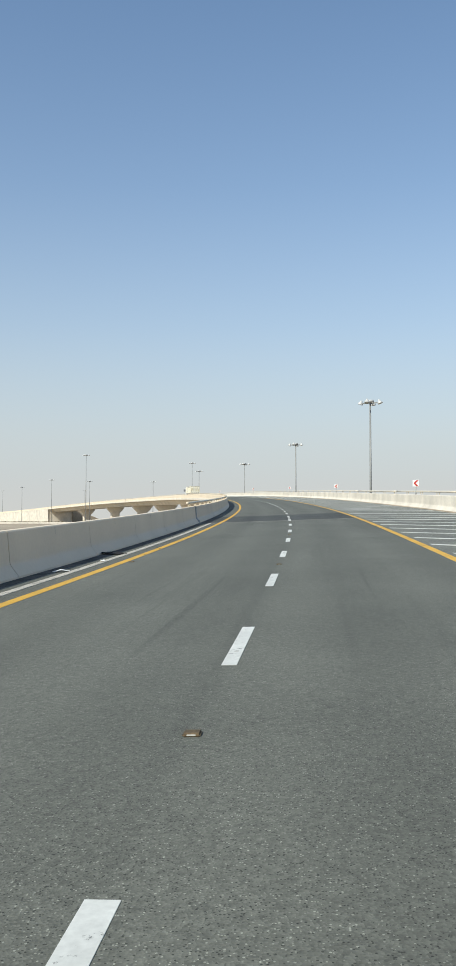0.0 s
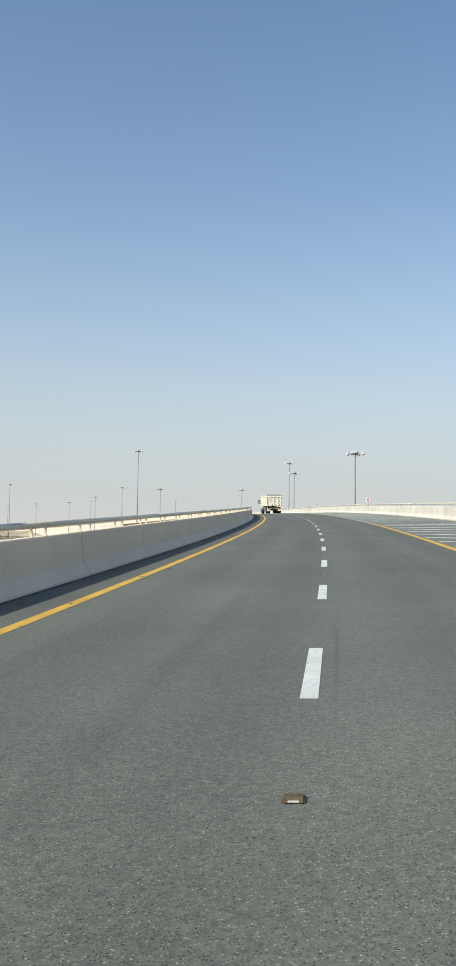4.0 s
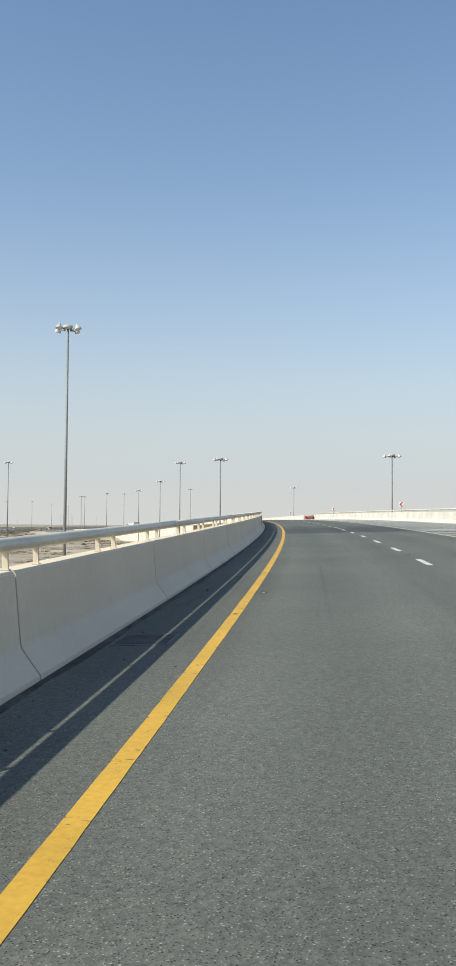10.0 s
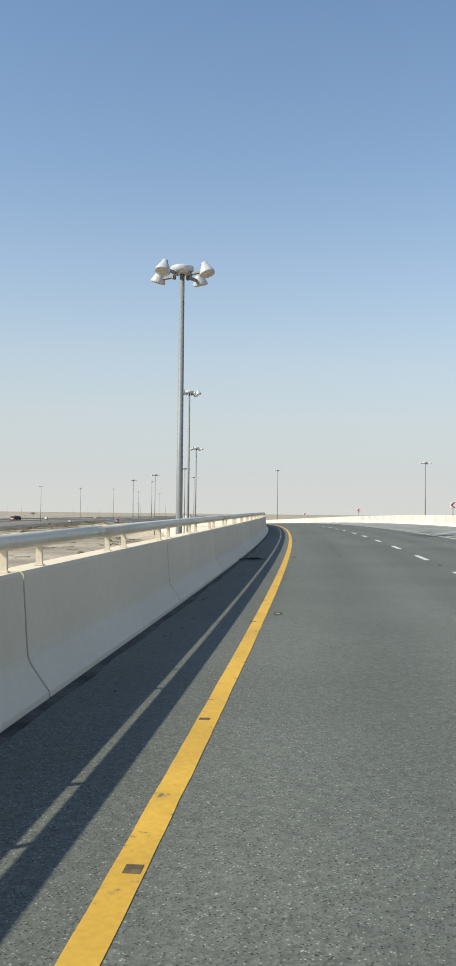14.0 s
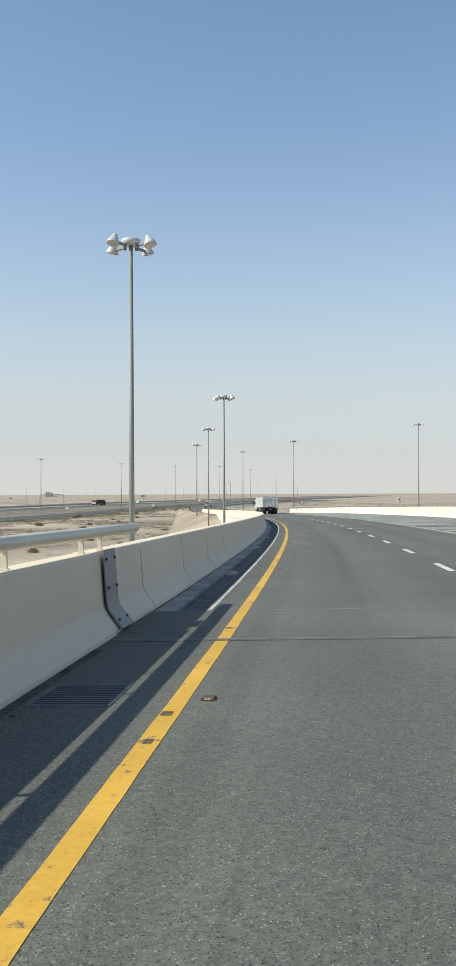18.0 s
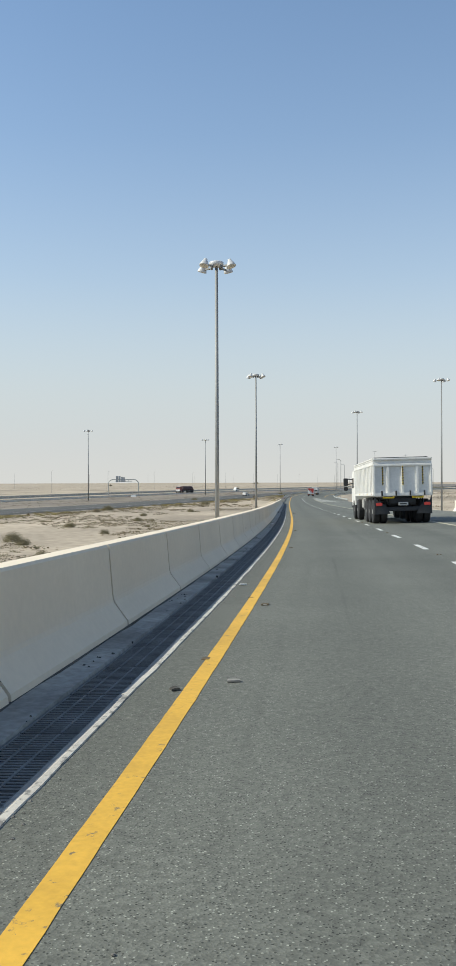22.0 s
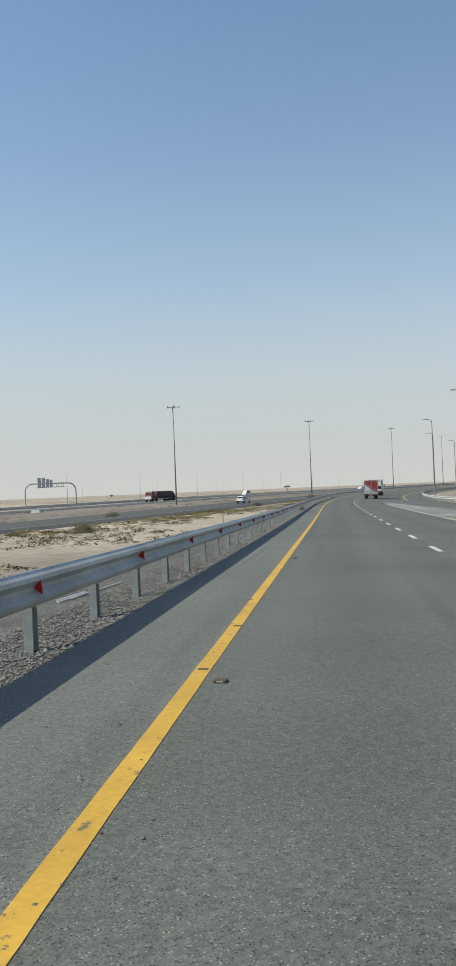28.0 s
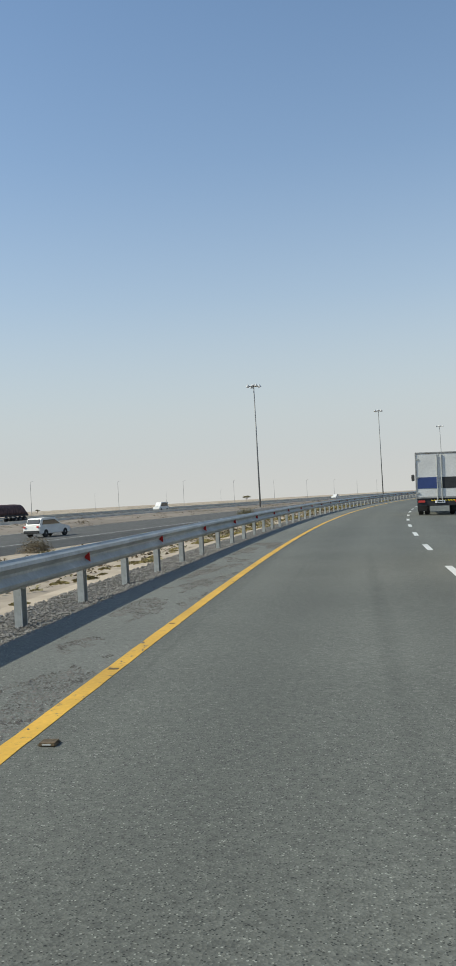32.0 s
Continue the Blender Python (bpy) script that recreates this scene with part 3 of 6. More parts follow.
def scrape(s0, z0, s1, z1, w0, w1, mat, who, label=""):
    """A ragged smear on the road face of the precast barrier, from (station, height) to (station, height)."""
    n = max(6, int((s1 - s0) / 0.06))
    v, f = [], []
    for i in range(n + 1):
        q = i / n
        st_, z = s0 + (s1 - s0) * q, z0 + (z1 - z0) * q
        w = (w0 + (w1 - w0) * q) * (0.55 + 0.8 * abs(noise.noise((st_ * 5.0, z0 * 9, 1.0)))) * min(1.0, 0.15 + 4 * min(q, 1 - q))
        for h, d in ((max(0.03, z - w), 0.003), (min(0.822, z + w), 0.003), (min(0.822, z + w), -0.01), (max(0.03, z - w), -0.01)):
            v.append(road(st_, -1.12 - face_at(h) + d, h))
    for i in range(n):
        f += [(4 * i + j, 4 * i + (j + 1) % 4, 4 * i + 4 + (j + 1) % 4, 4 * i + 4 + j) for j in range(4)]
    mesh_object("scrape_mark", v, f + [(3, 2, 1, 0), tuple(4 * n + j for j in range(4))], M[mat], who, label)


left_bridge = barrier("parapet_left", BRIDGE_A, BRIDGE_B, 5.8, -1, -1.09, M["concrete"], 0.03, "shaded cream concrete parapet with vertical joints")
left_ramp = barrier("barrier_left", BRIDGE_B, BARRIER_END, 3.5474, -1, -1.12, M["concrete"], 0.05, "precast cream concrete barrier scraped by traffic", first=2.33)
for s0_, z0_, s1_, z1_, w0_, w1_, mt in ((737.0, 0.68, 739.3, 0.7, 0.008, 0.006, "mud"), (738.8, 0.45, 740.0, 0.32, 0.035, 0.02, "smear"), (739.0, 0.53, 740.3, 0.38, 0.03, 0.03, "smear"), (739.6, 0.53, 740.7, 0.45, 0.025, 0.035, "smear"),
        (740.2, 0.47, 741.0, 0.57, 0.03, 0.02, "smear"), (736.6, 0.29, 737.75, 0.31, 0.03, 0.025, "smear"), (738.3, 0.35, 739.2, 0.32, 0.012, 0.012, "smear"), (738.2, 0.8, 742.3, 0.79, 0.02, 0.012, "smear"), (735.6, 0.74, 737.6, 0.75, 0.03, 0.015, "smear"),
        (739.9, 0.81, 744.6, 0.815, 0.03, 0.02, "spall"), (743.6, 0.8, 748.6, 0.81, 0.04, 0.02, "spall"), (736.9, 0.8, 738.2, 0.815, 0.02, 0.01, "spall"), (748.9, 0.815, 752.0, 0.82, 0.015, 0.01, "spall"), (741.6, 0.62, 741.8, 0.67, 0.02, 0.02, "mud"), (742.2, 0.5, 742.45, 0.53, 0.02, 0.02, "mud"),
        (732.4, 0.7, 733.5, 0.48, 0.008, 0.012, "mud"), (752.6, 0.77, 754.6, 0.76, 0.01, 0.008, "mud"), (753.4, 0.71, 754.8, 0.7, 0.006, 0.006, "mud"), (754.9, 0.79, 756.0, 0.785, 0.008, 0.006, "mud"), (759.2, 0.09, 761.6, 0.1, 0.03, 0.03, "smear"), (749.0, 0.6, 749.2, 0.62, 0.02, 0.02, "mud"), (687.0, 0.35, 687.3, 0.36, 0.012, 0.012, "mud")):
    scrape(s0_, z0_, s1_, z1_, w0_, w1_, mt, left_ramp, {"mud": "dark scratch", "smear": "brown rubber smear", "spall": "spalled edge showing rough stone"}[mt])


def scuffed_foot(s0, s1, height, label):
    """A thin grey crust of scuffed concrete over the barrier's foot, ragged along its upper edge."""
    n, rows = int((s1 - s0) / 0.08), 5
    v, f = [], []
    for i in range(n + 1):
        s = s0 + (s1 - s0) * i / n
        top = max(0.06, height(s) * (0.85 + 0.7 * noise.noise((s * 1.1, 4.0, 0.0)) + 0.16 * noise.noise((s * 5.0, 8.0, 0.0))))
        for d in (0.0022, -0.012):
            for k in range(rows):
                z = 0.045 + (top - 0.045) * k / (rows - 1)
                v.append(road(s, -1.12 - face_at(z) + d, z))
    w = 2 * rows
    loop = list(range(rows)) + list(range(2 * rows - 1, rows - 1, -1))
    for i in range(n):
        f += [(w * i + loop[j], w * i + loop[(j + 1) % w], w * i + w + loop[(j + 1) % w], w * i + w + loop[j]) for j in range(w)]
    f += [tuple(loop[::-1]), tuple(w * n + j for j in loop)]
    mesh_object("scuffed_patch", v, f, M["scuff"], left_ramp, label)


scuffed_foot(732.6, 749.0, lambda s: np.interp(s, (732.6, 734, 736.5, 741, 744.5, 749), (0.1, 0.24, 0.28, 0.26, 0.16, 0.07)), "grey scuffed patch on the barrier's foot")
scuffed_foot(750.0, 756.6, lambda s: np.interp(s, (750, 751.5, 753, 756.6), (0.05, 0.12, 0.13, 0.05)), "grey scuffed patch on the barrier's foot")
scuffed_foot(757.6, 762.0, lambda s: np.interp(s, (757.6, 759, 762), (0.05, 0.15, 0.07)), "grey scuffed patch on the barrier's foot")
right_wall = barrier("parapet_right", BRIDGE_A, 730.0, 5.9, 1, right_edge, M["cream"], 0.03, "sunlit cream concrete parapet", skip=((456.0, 466.0),))


def cover_plate(s, across):
    """A bent steel plate over the parapet's expansion gap."""
    prof = [(0.02, 0.02), (0.14, 0.195), (0.162, 0.237), (0.178, 0.32), (0.2, 0.83), (0.19, 0.85), (0.163, 0.32), (0.147, 0.24), (0.125, 0.205), (0.0, 0.04)]
    ob = tagged(sweep("cover_plate", s - 0.02, s + 0.5, [(across - u + 0.02, h) for u, h in prof], M["steel"], step=1), "bent grey steel plate over the parapet joint", "cover plate")
    t, r, n = frame_at(s)
    for h, u in ((0.12, 0.06), (0.45, 0.165), (0.75, 0.183)):
        for d in (0.05, 0.43):
            bm = bmesh.new()
            tube(bm, road(s + d, across - u + 0.02, h), road(s + d, across - u + 0.035, h), 0.016, n=8)
            part("bolt", bm, M["dark"], ob)


for s_ in (57.0, 205.8, 349.9, 552.62):
    cover_plate(s_, -1.09)


def top_rail(name, s0, s1, across, label, spacing=2.9):
    rail_z, rad = 1.03, 0.06
    rail = tagged(new(name), label, "railing", kind="structure")
    n = round((s1 - s0) / (spacing * 4))
    spacing = (s1 - s0) / (4 * n)
    for i in range(n):
        a, b_ = s0 + i * spacing * 4, s0 + (i + 1) * spacing * 4
        prof = [(across + rad * math.cos(x), rail_z + rad * math.sin(x)) for x in [2 * math.pi * q / 10 for q in range(10)]]
        sweep("tube", a, b_ - 0.01, prof, M["rail"], rail, step=2.9, smooth=True)
        sweep("sleeve", b_ - 0.09, b_ + 0.09, [(across + 1.03 * (u - across), rail_z + 1.03 * (h - rail_z)) for u, h in prof], M["rail"], rail, step=1)
    bm = bmesh.new()
    box(bm, (0.05, 0.022, 0.15), (0, 0, 0.075), 0.003)
    box(bm, (0.07, 0.05, 0.01), (0, 0, 0.005), 0.002)
    first = part("post", bm, M["rail"], rail)
    first.matrix_basis = stand(s0 + 0.4, across, 0.836, False)
    k = int((s1 - s0) / spacing)
    for i in range(k):
        for d in (0.4, 1.15):
            if i or d > 1:
                shared("post", first.data, rail, stand(s0 + i * spacing + d, across, 0.836, False))
    return rail


rail_left = top_rail("rail_left", 54.4, 554.6, -1.36, "thick cream tubular rail on short posts over the parapet")
rail_right = top_rail("rail_right", -30.0, 450.0, 12.55, "thick cream tubular rail on short posts over the parapet", 5.8)


# ---- bridge deck and piers, seen across the inside of the bend ----
deck = tagged(sweep("bridge_deck", 57.0, BRIDGE_B, [(-1.6, -0.02), (-1.75, -0.1), (-1.75, -0.5), (0.6, -0.75), (1.6, -2.0), (10.2, -2.0), (11.4, -0.75), (13.2, -0.5), (13.2, -0.1), (13.0, -0.3), (-1.0, -0.3)], M["cream"], step=6), "cream concrete box girder bridge deck", "bridge", kind="structure")
for k in range(31):
    s = 65 + 16 * k
    sweep("deck_joint", s, s + 0.06, [(-1.76, -0.1), (-1.76, -0.5), (0.6, -0.76), (0.6, -0.7), (-1.74, -0.45)], M["gap"], deck, step=1)


def pier(s):
    p = road(s, 5.9, -2.0)
    foot = plain(p.x, p.y) - 1.0
    ob = thing("bridge_pier", "flared cream concrete bridge pier under the deck", "bridge pier", group="piers of the ramp")
    m = stand(s, 5.9)
    m.translation = (p.x, p.y, foot)
    ob.matrix_basis = m
    h = p.z - foot
    bm = bmesh.new()
    rows = []
    for z, w, d in ((h + 0.05, 4.3, 1.1), (h - 0.5, 4.2, 1.1), (h - 1.6, 3.3, 1.0), (h - 2.8, 2.1, 0.9), (0, 2.0, 0.9)):
        rows.append([bm.verts.new(v) for v in ((-w, -d * 0.7, z), (-w * 0.9, -d, z), (w * 0.9, -d, z), (w, -d * 0.7, z), (w, d * 0.7, z), (w * 0.9, d, z), (-w * 0.9, d, z), (-w, d * 0.7, z))])
    for u, v in zip(rows, rows[1:]):
        for i in range(8):
            bm.faces.new((u[i], u[(i + 1) % 8], v[(i + 1) % 8], v[i]))
    bm.faces.new(rows[0])
    bm.faces.new(rows[-1])
    part("shaft", bm, M["cream"], ob)


for s_ in (116, 174, 232, 289, 344, 390.3, 445, 501.5):
    pier(float(s_))


def drop(s, across):
    p = road(s, across)
    return plain(p.x, p.y) - 0.9 - p.z


# approach walls: cream panels from the parapet down to the sand
for side, across, a, b_ in ((-1, -1.62, BRIDGE_B, 742.0), (-1, -1.62, BRIDGE_A, 57.0), (1, 13.1, BRIDGE_A, 57.0), (1, 13.15, BRIDGE_B, 700.0)):
    wall = tagged(new("retaining_wall"), "sunlit cream panelled retaining wall of the ramp", "retaining wall", kind="structure")
    n = int((b_ - a) / 3.0)
    for i in range(n):
        u, v = a + (b_ - a) * i / n, a + (b_ - a) * (i + 1) / n
        sweep("panel", u + 0.015, v - 0.015, [(across, -0.05), (across + side * 0.18, -0.05), (across + side * 0.18, lambda s: drop(s, across)), (across, lambda s: drop(s, across))], M["cream"], wall, step=3)
    sweep("coping", a, b_, [(across - side * 0.02, 0.0), (across + side * 0.26, 0.0), (across + side * 0.26, -0.35), (across - side * 0.02, -0.35)], M["cream"], wall, step=6)

# ---- drain channel beside the precast barrier ----
def channel(a, b_):
    g = tagged(sweep("gutter", a, b_, [(-1.2, -0.01), (-0.85, -0.016), (-0.83, -0.085), (-0.47, -0.085), (-0.455, -0.012), (-0.385, 0.003), (-0.385, -0.3), (-1.2, -0.3)], M["ledge"], step=3), "grimy concrete drain channel with a pale lip", "gutter", kind="structure")
    sweep("gutter_lip", a, b_, [(ragged(-0.418, 0.026, 1.0), 0.001), (ragged(-0.395, 0.014, 8.0), 0.009), (ragged(-0.362, 0.014, 3.0), 0.008), (ragged(-0.352, 0.014, 3.0), -0.02), (-0.42, -0.05)], M["lip"], g, "chipped pale concrete lip", step=0.3)
    return g


sweep("concrete_strip", BRIDGE_A, 55.8, [(ragged(-0.56, 0.012, 2.0), 0.007), (ragged(-0.4, 0.01, 4.0), 0.008), (-0.4, -0.05), (-0.56, -0.05)], M["lip"], road_bridge, "pale worn concrete strip", step=0.6)
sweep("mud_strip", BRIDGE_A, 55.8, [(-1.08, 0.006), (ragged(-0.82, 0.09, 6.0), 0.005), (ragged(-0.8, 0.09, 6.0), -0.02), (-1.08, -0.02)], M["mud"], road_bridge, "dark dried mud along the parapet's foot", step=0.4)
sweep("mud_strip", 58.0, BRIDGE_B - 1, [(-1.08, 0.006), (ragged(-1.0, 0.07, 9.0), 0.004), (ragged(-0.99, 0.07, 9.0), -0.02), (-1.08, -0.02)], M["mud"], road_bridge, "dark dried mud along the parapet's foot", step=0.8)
gutter = channel(BRIDGE_B + 2.0, BARRIER_END)
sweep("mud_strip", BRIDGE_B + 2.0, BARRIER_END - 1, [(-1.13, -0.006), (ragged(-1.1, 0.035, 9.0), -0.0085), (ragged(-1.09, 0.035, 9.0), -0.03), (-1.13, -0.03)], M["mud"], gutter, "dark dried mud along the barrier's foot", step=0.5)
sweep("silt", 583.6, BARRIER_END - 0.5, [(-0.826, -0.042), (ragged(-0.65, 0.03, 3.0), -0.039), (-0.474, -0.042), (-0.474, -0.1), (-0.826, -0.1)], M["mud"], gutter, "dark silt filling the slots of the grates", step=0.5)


def grate_mesh():
    bm = bmesh.new()
    for i in range(22):
        box(bm, (0.35, 0.02, 0.03), (0, -0.47 + i * 0.0448, 0))
    for x in (-0.172, -0.06, 0.06, 0.172):
        box(bm, (0.018, 0.98, 0.034), (x, 0, 0))
    return bm


grate = part("grate", grate_mesh(), M["grate"], gutter, "cast iron slotted drain grate")
grate.matrix_basis = stand(555.0, -0.65, -0.05, False)
for k in range(1, 265):
    shared("grate", grate.data, gutter, stand(555.0 + k * 1.005, -0.65, -0.05, False))


def drain_grate(s_, across):
    """A square cast grate set into the asphalt, in a steel frame."""
    ob = thing("drain_grate", "square cast iron drain grate in the asphalt", "drain grate", stand(s_, across, 0.0, False))
    for x, y, w, h in ((-0.27, 0, 0.035, 0.7), (0.27, 0, 0.035, 0.7), (0, -0.34, 0.5, 0.035), (0, 0.34, 0.5, 0.035)):
        bm = bmesh.new()
        box(bm, (w, h, 0.03), (x, y, -0.009), 0.003)
        part("frame_bar", bm, M["grate"], ob)
    for k in range(11):
        bm = bmesh.new()
        box(bm, (0.5, 0.024, 0.03), (0, -0.29 + 0.058 * k, -0.011), 0.003)
        part("slot_bar", bm, M["grate"], ob)
    # thin black sheet between the bars, painting the shade of an opening below
    bm = bmesh.new()
    box(bm, (0.52, 0.68, 0.004), (0, 0, 0.0005))
    part("sump", bm, M["black"], ob, "black sheet in place of the shaded opening under the bars")


for s_ in (100.0, 202.0, 304.0, 412.0, 549.5):
    drain_grate(s_, -0.68)

# ---- verges: gravel and sand shoulders ----
def gravel_edge(s):
    """Where the gravel gives way to sand behind the guard rail."""
    return float(np.interp(s, (880, 918, 940), (-3.6, -3.7, -2.5))) + 0.1 * noise.noise((s * 0.8, 3.0, 1.0))


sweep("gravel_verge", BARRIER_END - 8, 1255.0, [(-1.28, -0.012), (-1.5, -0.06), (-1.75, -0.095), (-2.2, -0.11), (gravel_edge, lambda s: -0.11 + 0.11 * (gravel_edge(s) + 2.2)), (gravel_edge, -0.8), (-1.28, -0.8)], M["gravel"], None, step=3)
tagged(bpy.data.objects["gravel_verge"], "grey gravel shoulder behind the guard rail", "verge", kind="structure")
def rise(s, st, top):
    """The bank's crest, climbing out of the sand beside the approach wall."""
    low = drop(s, st(s)) - 0.3
    return max(low, low + (top - low) * min(1.0, max(0.0, (s - 692.0) / 50.0))) if st(s) < 0 else top


for nm, side, lo, a, b_ in (("sand_slope", -1, -1.7, 692.0, 1255.0), ("sand_slope", 1, 13.0, 552.0, 870.0)):
    start = (lambda s, lo=lo: lo if lo < 0 else right_edge(s) + 0.4)
    ob = sweep(nm, a, b_, [(start, lambda s, st=start: rise(s, st, -0.25)), (lambda s, st=start, sd=side: st(s) + sd * 2.0, lambda s, st=start: rise(s, st, -0.4)), (lambda s, st=start, sd=side: st(s) + sd * (2.4 - 2.2 * drop(s, st(s))), lambda s, st=start: drop(s, st(s)) - 0.3), (start, lambda s, st=start: drop(s, st(s)) - 1.0)], M["sand"], None, step=6)
    tagged(ob, "sandy slope of the road bank", "embankment", kind="structure")
sweep("left_bank_top", 742.0, BARRIER_END + 4, [(-1.6, -0.1), (-3.7, -0.18), (-3.7, -0.6), (-1.6, -0.6)], M["sand"], None, step=6)
tagged(bpy.data.objects["left_bank_top"], "sand strip behind the concrete barrier", "verge", kind="structure")
sweep("right_bank", 860.0, 1255.0, [(lambda s: right_edge(s) - 0.02, -0.02), (lambda s: right_edge(s) + 3, -0.1), (lambda s: right_edge(s) + 16, -2.8), (right_edge, -2.8)], M["sand"], None, step=6)
tagged(bpy.data.objects["right_bank"], "sandy verge behind the kerbside rail", "verge", kind="structure")

sweep("dusty_shoulder", BARRIER_END - 4, 1250.0, [(-1.29, 0.0015), (-0.02, 0.0015), (-0.02, -0.05), (-1.29, -0.05)], M["shoulder"], road_ramp, "paler dusty asphalt shoulder", step=3)

# end walls under the deck, half-height grooves in the parapet, worn spots on the yellow line
for s_ in (56.4, BRIDGE_B + 0.4):
    p = s_
    ob = sweep("abutment", p, p + 0.8, [(-1.6, -0.35), (13.0, -0.35), (13.0, lambda s: drop(s, 5.0)), (-1.6, lambda s: drop(s, 5.0))], M["cream"], None, step=1)
    tagged(ob, "cream concrete end wall under the bridge deck", "abutment", kind="structure")
for k in range(16):
    s_ = BRIDGE_A + 2.91 + 5.824 * k
    sweep("groove", s_, s_ + 0.012, [(-1.2545, 0.36), (-1.2725, 0.8), (-1.29, 0.79), (-1.27, 0.35)], M["gap"], left_bridge, step=1)
_rw = random.Random(8)
_bm = bmesh.new()
box(_bm, (0.075, 0.11, 0.005), (0, 0, 0.0022), 0.001)
spot = part("worn_spot", _bm, M["spot"], road_bridge)
spot.matrix_basis = stand(548.95, 0.01, 0.0, False)
for k in range(430):
    s_ = 0.2 + 2.265 * k
    if _rw.random() < (0.45 if not 530 < s_ < 600 else 0.9):
        who = road_bridge if s_ < BRIDGE_B else road_ramp
        m_ = stand(s_ + _rw.uniform(-0.1, 0.1), _rw.uniform(-0.05, 0.05), 0.0, False) @ Matrix.Diagonal((_rw.uniform(0.5, 1.1), _rw.uniform(0.4, 1.0), 1, 1))
        shared("worn_spot", spot.data, who, m_)
sweep("asphalt_apron", BRIDGE_B, BRIDGE_B + 2.0, [(-1.12, 0.0), (-0.39, 0.0), (-0.39, -0.3), (-1.12, -0.3)], M["asphalt"], road_ramp, step=1)
sweep("joint_gap", 554.35, 554.38, [(-0.37, 0.003), (12.1, 0.003), (12.1, -0.05), (-0.37, -0.05)], M["gap"], road_ramp, step=1)
for k in range(-5, 175):
    s_ = DASH_PHASE + 6.0 * k
    for d in (-0.42, 0.3):
        if _rw.random() < 0.45:
            m_ = stand(s_ + d + _rw.uniform(-0.1, 0.1), L_MID + _rw.uniform(-0.015, 0.015), 0.001, False) @ Matrix.Rotation(_rw.uniform(-0.4, 0.4), 4, "Z") @ Matrix.Diagonal((_rw.uniform(0.15, 0.5), _rw.uniform(0.12, 0.3), 1, 1))
            shared("worn_spot", spot.data, road_bridge if s_ < BRIDGE_B else road_ramp, m_)


def tyre_mark(pts, half, who):
    """A dark rubber streak through (station, across) points."""
    ss, us = [p[0] for p in pts], [p[1] for p in pts]
    at = lambda s, d: float(np.interp(s, ss, us)) + d * min(1.0, 0.15 + 0.25 * min(s - ss[0], ss[-1] - s))
    sweep("tyre_mark", ss[0], ss[-1], [(lambda s: at(s, -half), 0.0012), (lambda s: at(s, half), 0.0012), (lambda s: at(s, half), -0.02), (lambda s: at(s, -half), -0.02)], M["patch"], who, "dark rubber streak", step=1.5)


tyre_mark(((187.5, 2.03), (191.7, 1.84), (198.2, 1.42), (205.2, 1.04), (212, 0.75)), 0.07, road_bridge)
tyre_mark(((184.0, 2.42), (189.0, 2.22), (194.2, 2.01), (202.2, 1.71), (209, 1.45)), 0.06, road_bridge)

# ---- the highway across the sand ----
H0, HD = Vector((-492.3, 780.4)), Vector((-0.414, 0.910))   # the line of tall masts
HN = Vector((0.910, 0.414))                                 # from it towards the ramp


def hpoint(a, o, up=0.0):
    p = H0 + HD * a + HN * o
    return Vector((p.x, p.y, plain(p.x, p.y) + up))


def strip(name, pts, half, up, mat, label, category):
    """A flat carriageway through (along, offset) points, with its own thickness."""
    al = np.arange(pts[0][0], pts[-1][0] + 1, 12.0)
    of = np.interp(al, [p[0] for p in pts], [p[1] for p in pts])
    of = np.convolve(np.pad(of, 6, mode="edge"), np.ones(13) / 13, "valid")
    v, uv, f = [], [], []
    for a, o in zip(al, of):
        for d, z in ((-half - 2.5, up - 0.6), (-half, up), (half, up), (half + 2.5, up - 0.6)):
            v.append(hpoint(a, o + d, z))
            uv.append((d, a))
    for i in range(len(al) - 1):
        for j in range(3):
            k = 4 * i + j
            f.append((k, k + 1, k + 5, k + 4))
    return tagged(mesh_object(name, v, f, mat, uvs=uv), label, category, kind="structure"), al, of


NEAR = ((-820, 92), (-300, 62), (-100, 41), (0, 35), (120, 21), (300, 15), (1500, 15))
FAR = ((-820, 8), (-300, -12), (-100, -28), (120, -36), (300, -34), (1500, -34))
SERVICE = ((-820, -60), (-300, -66), (0, -80), (300, -84), (1500, -84))
for nm, pts, half, lab in (("highway", NEAR, 8.5, "grey highway carriageway across the sand"), ("highway", FAR, 8.5, "far grey highway carriageway"), ("service_road", SERVICE, 4.5, "distant service road")):
    hw, al, of = strip(nm, pts, half, 0.1, M["far_road"], lab, "road")
    for d, mt in ((-half + 0.8, M["dull_white"]), (half - 0.8, M["dull_white"])):
        v, f = [], []
        for a, o in zip(al, of):
            v += [hpoint(a, o + d - 0.08, 0.13), hpoint(a, o + d + 0.08, 0.13)]
        f = [(2 * i, 2 * i + 1, 2 * i + 3, 2 * i + 2) for i in range(len(al) - 1)]
        mesh_object("edge_line", v, f, mt, hw, "white edge line")
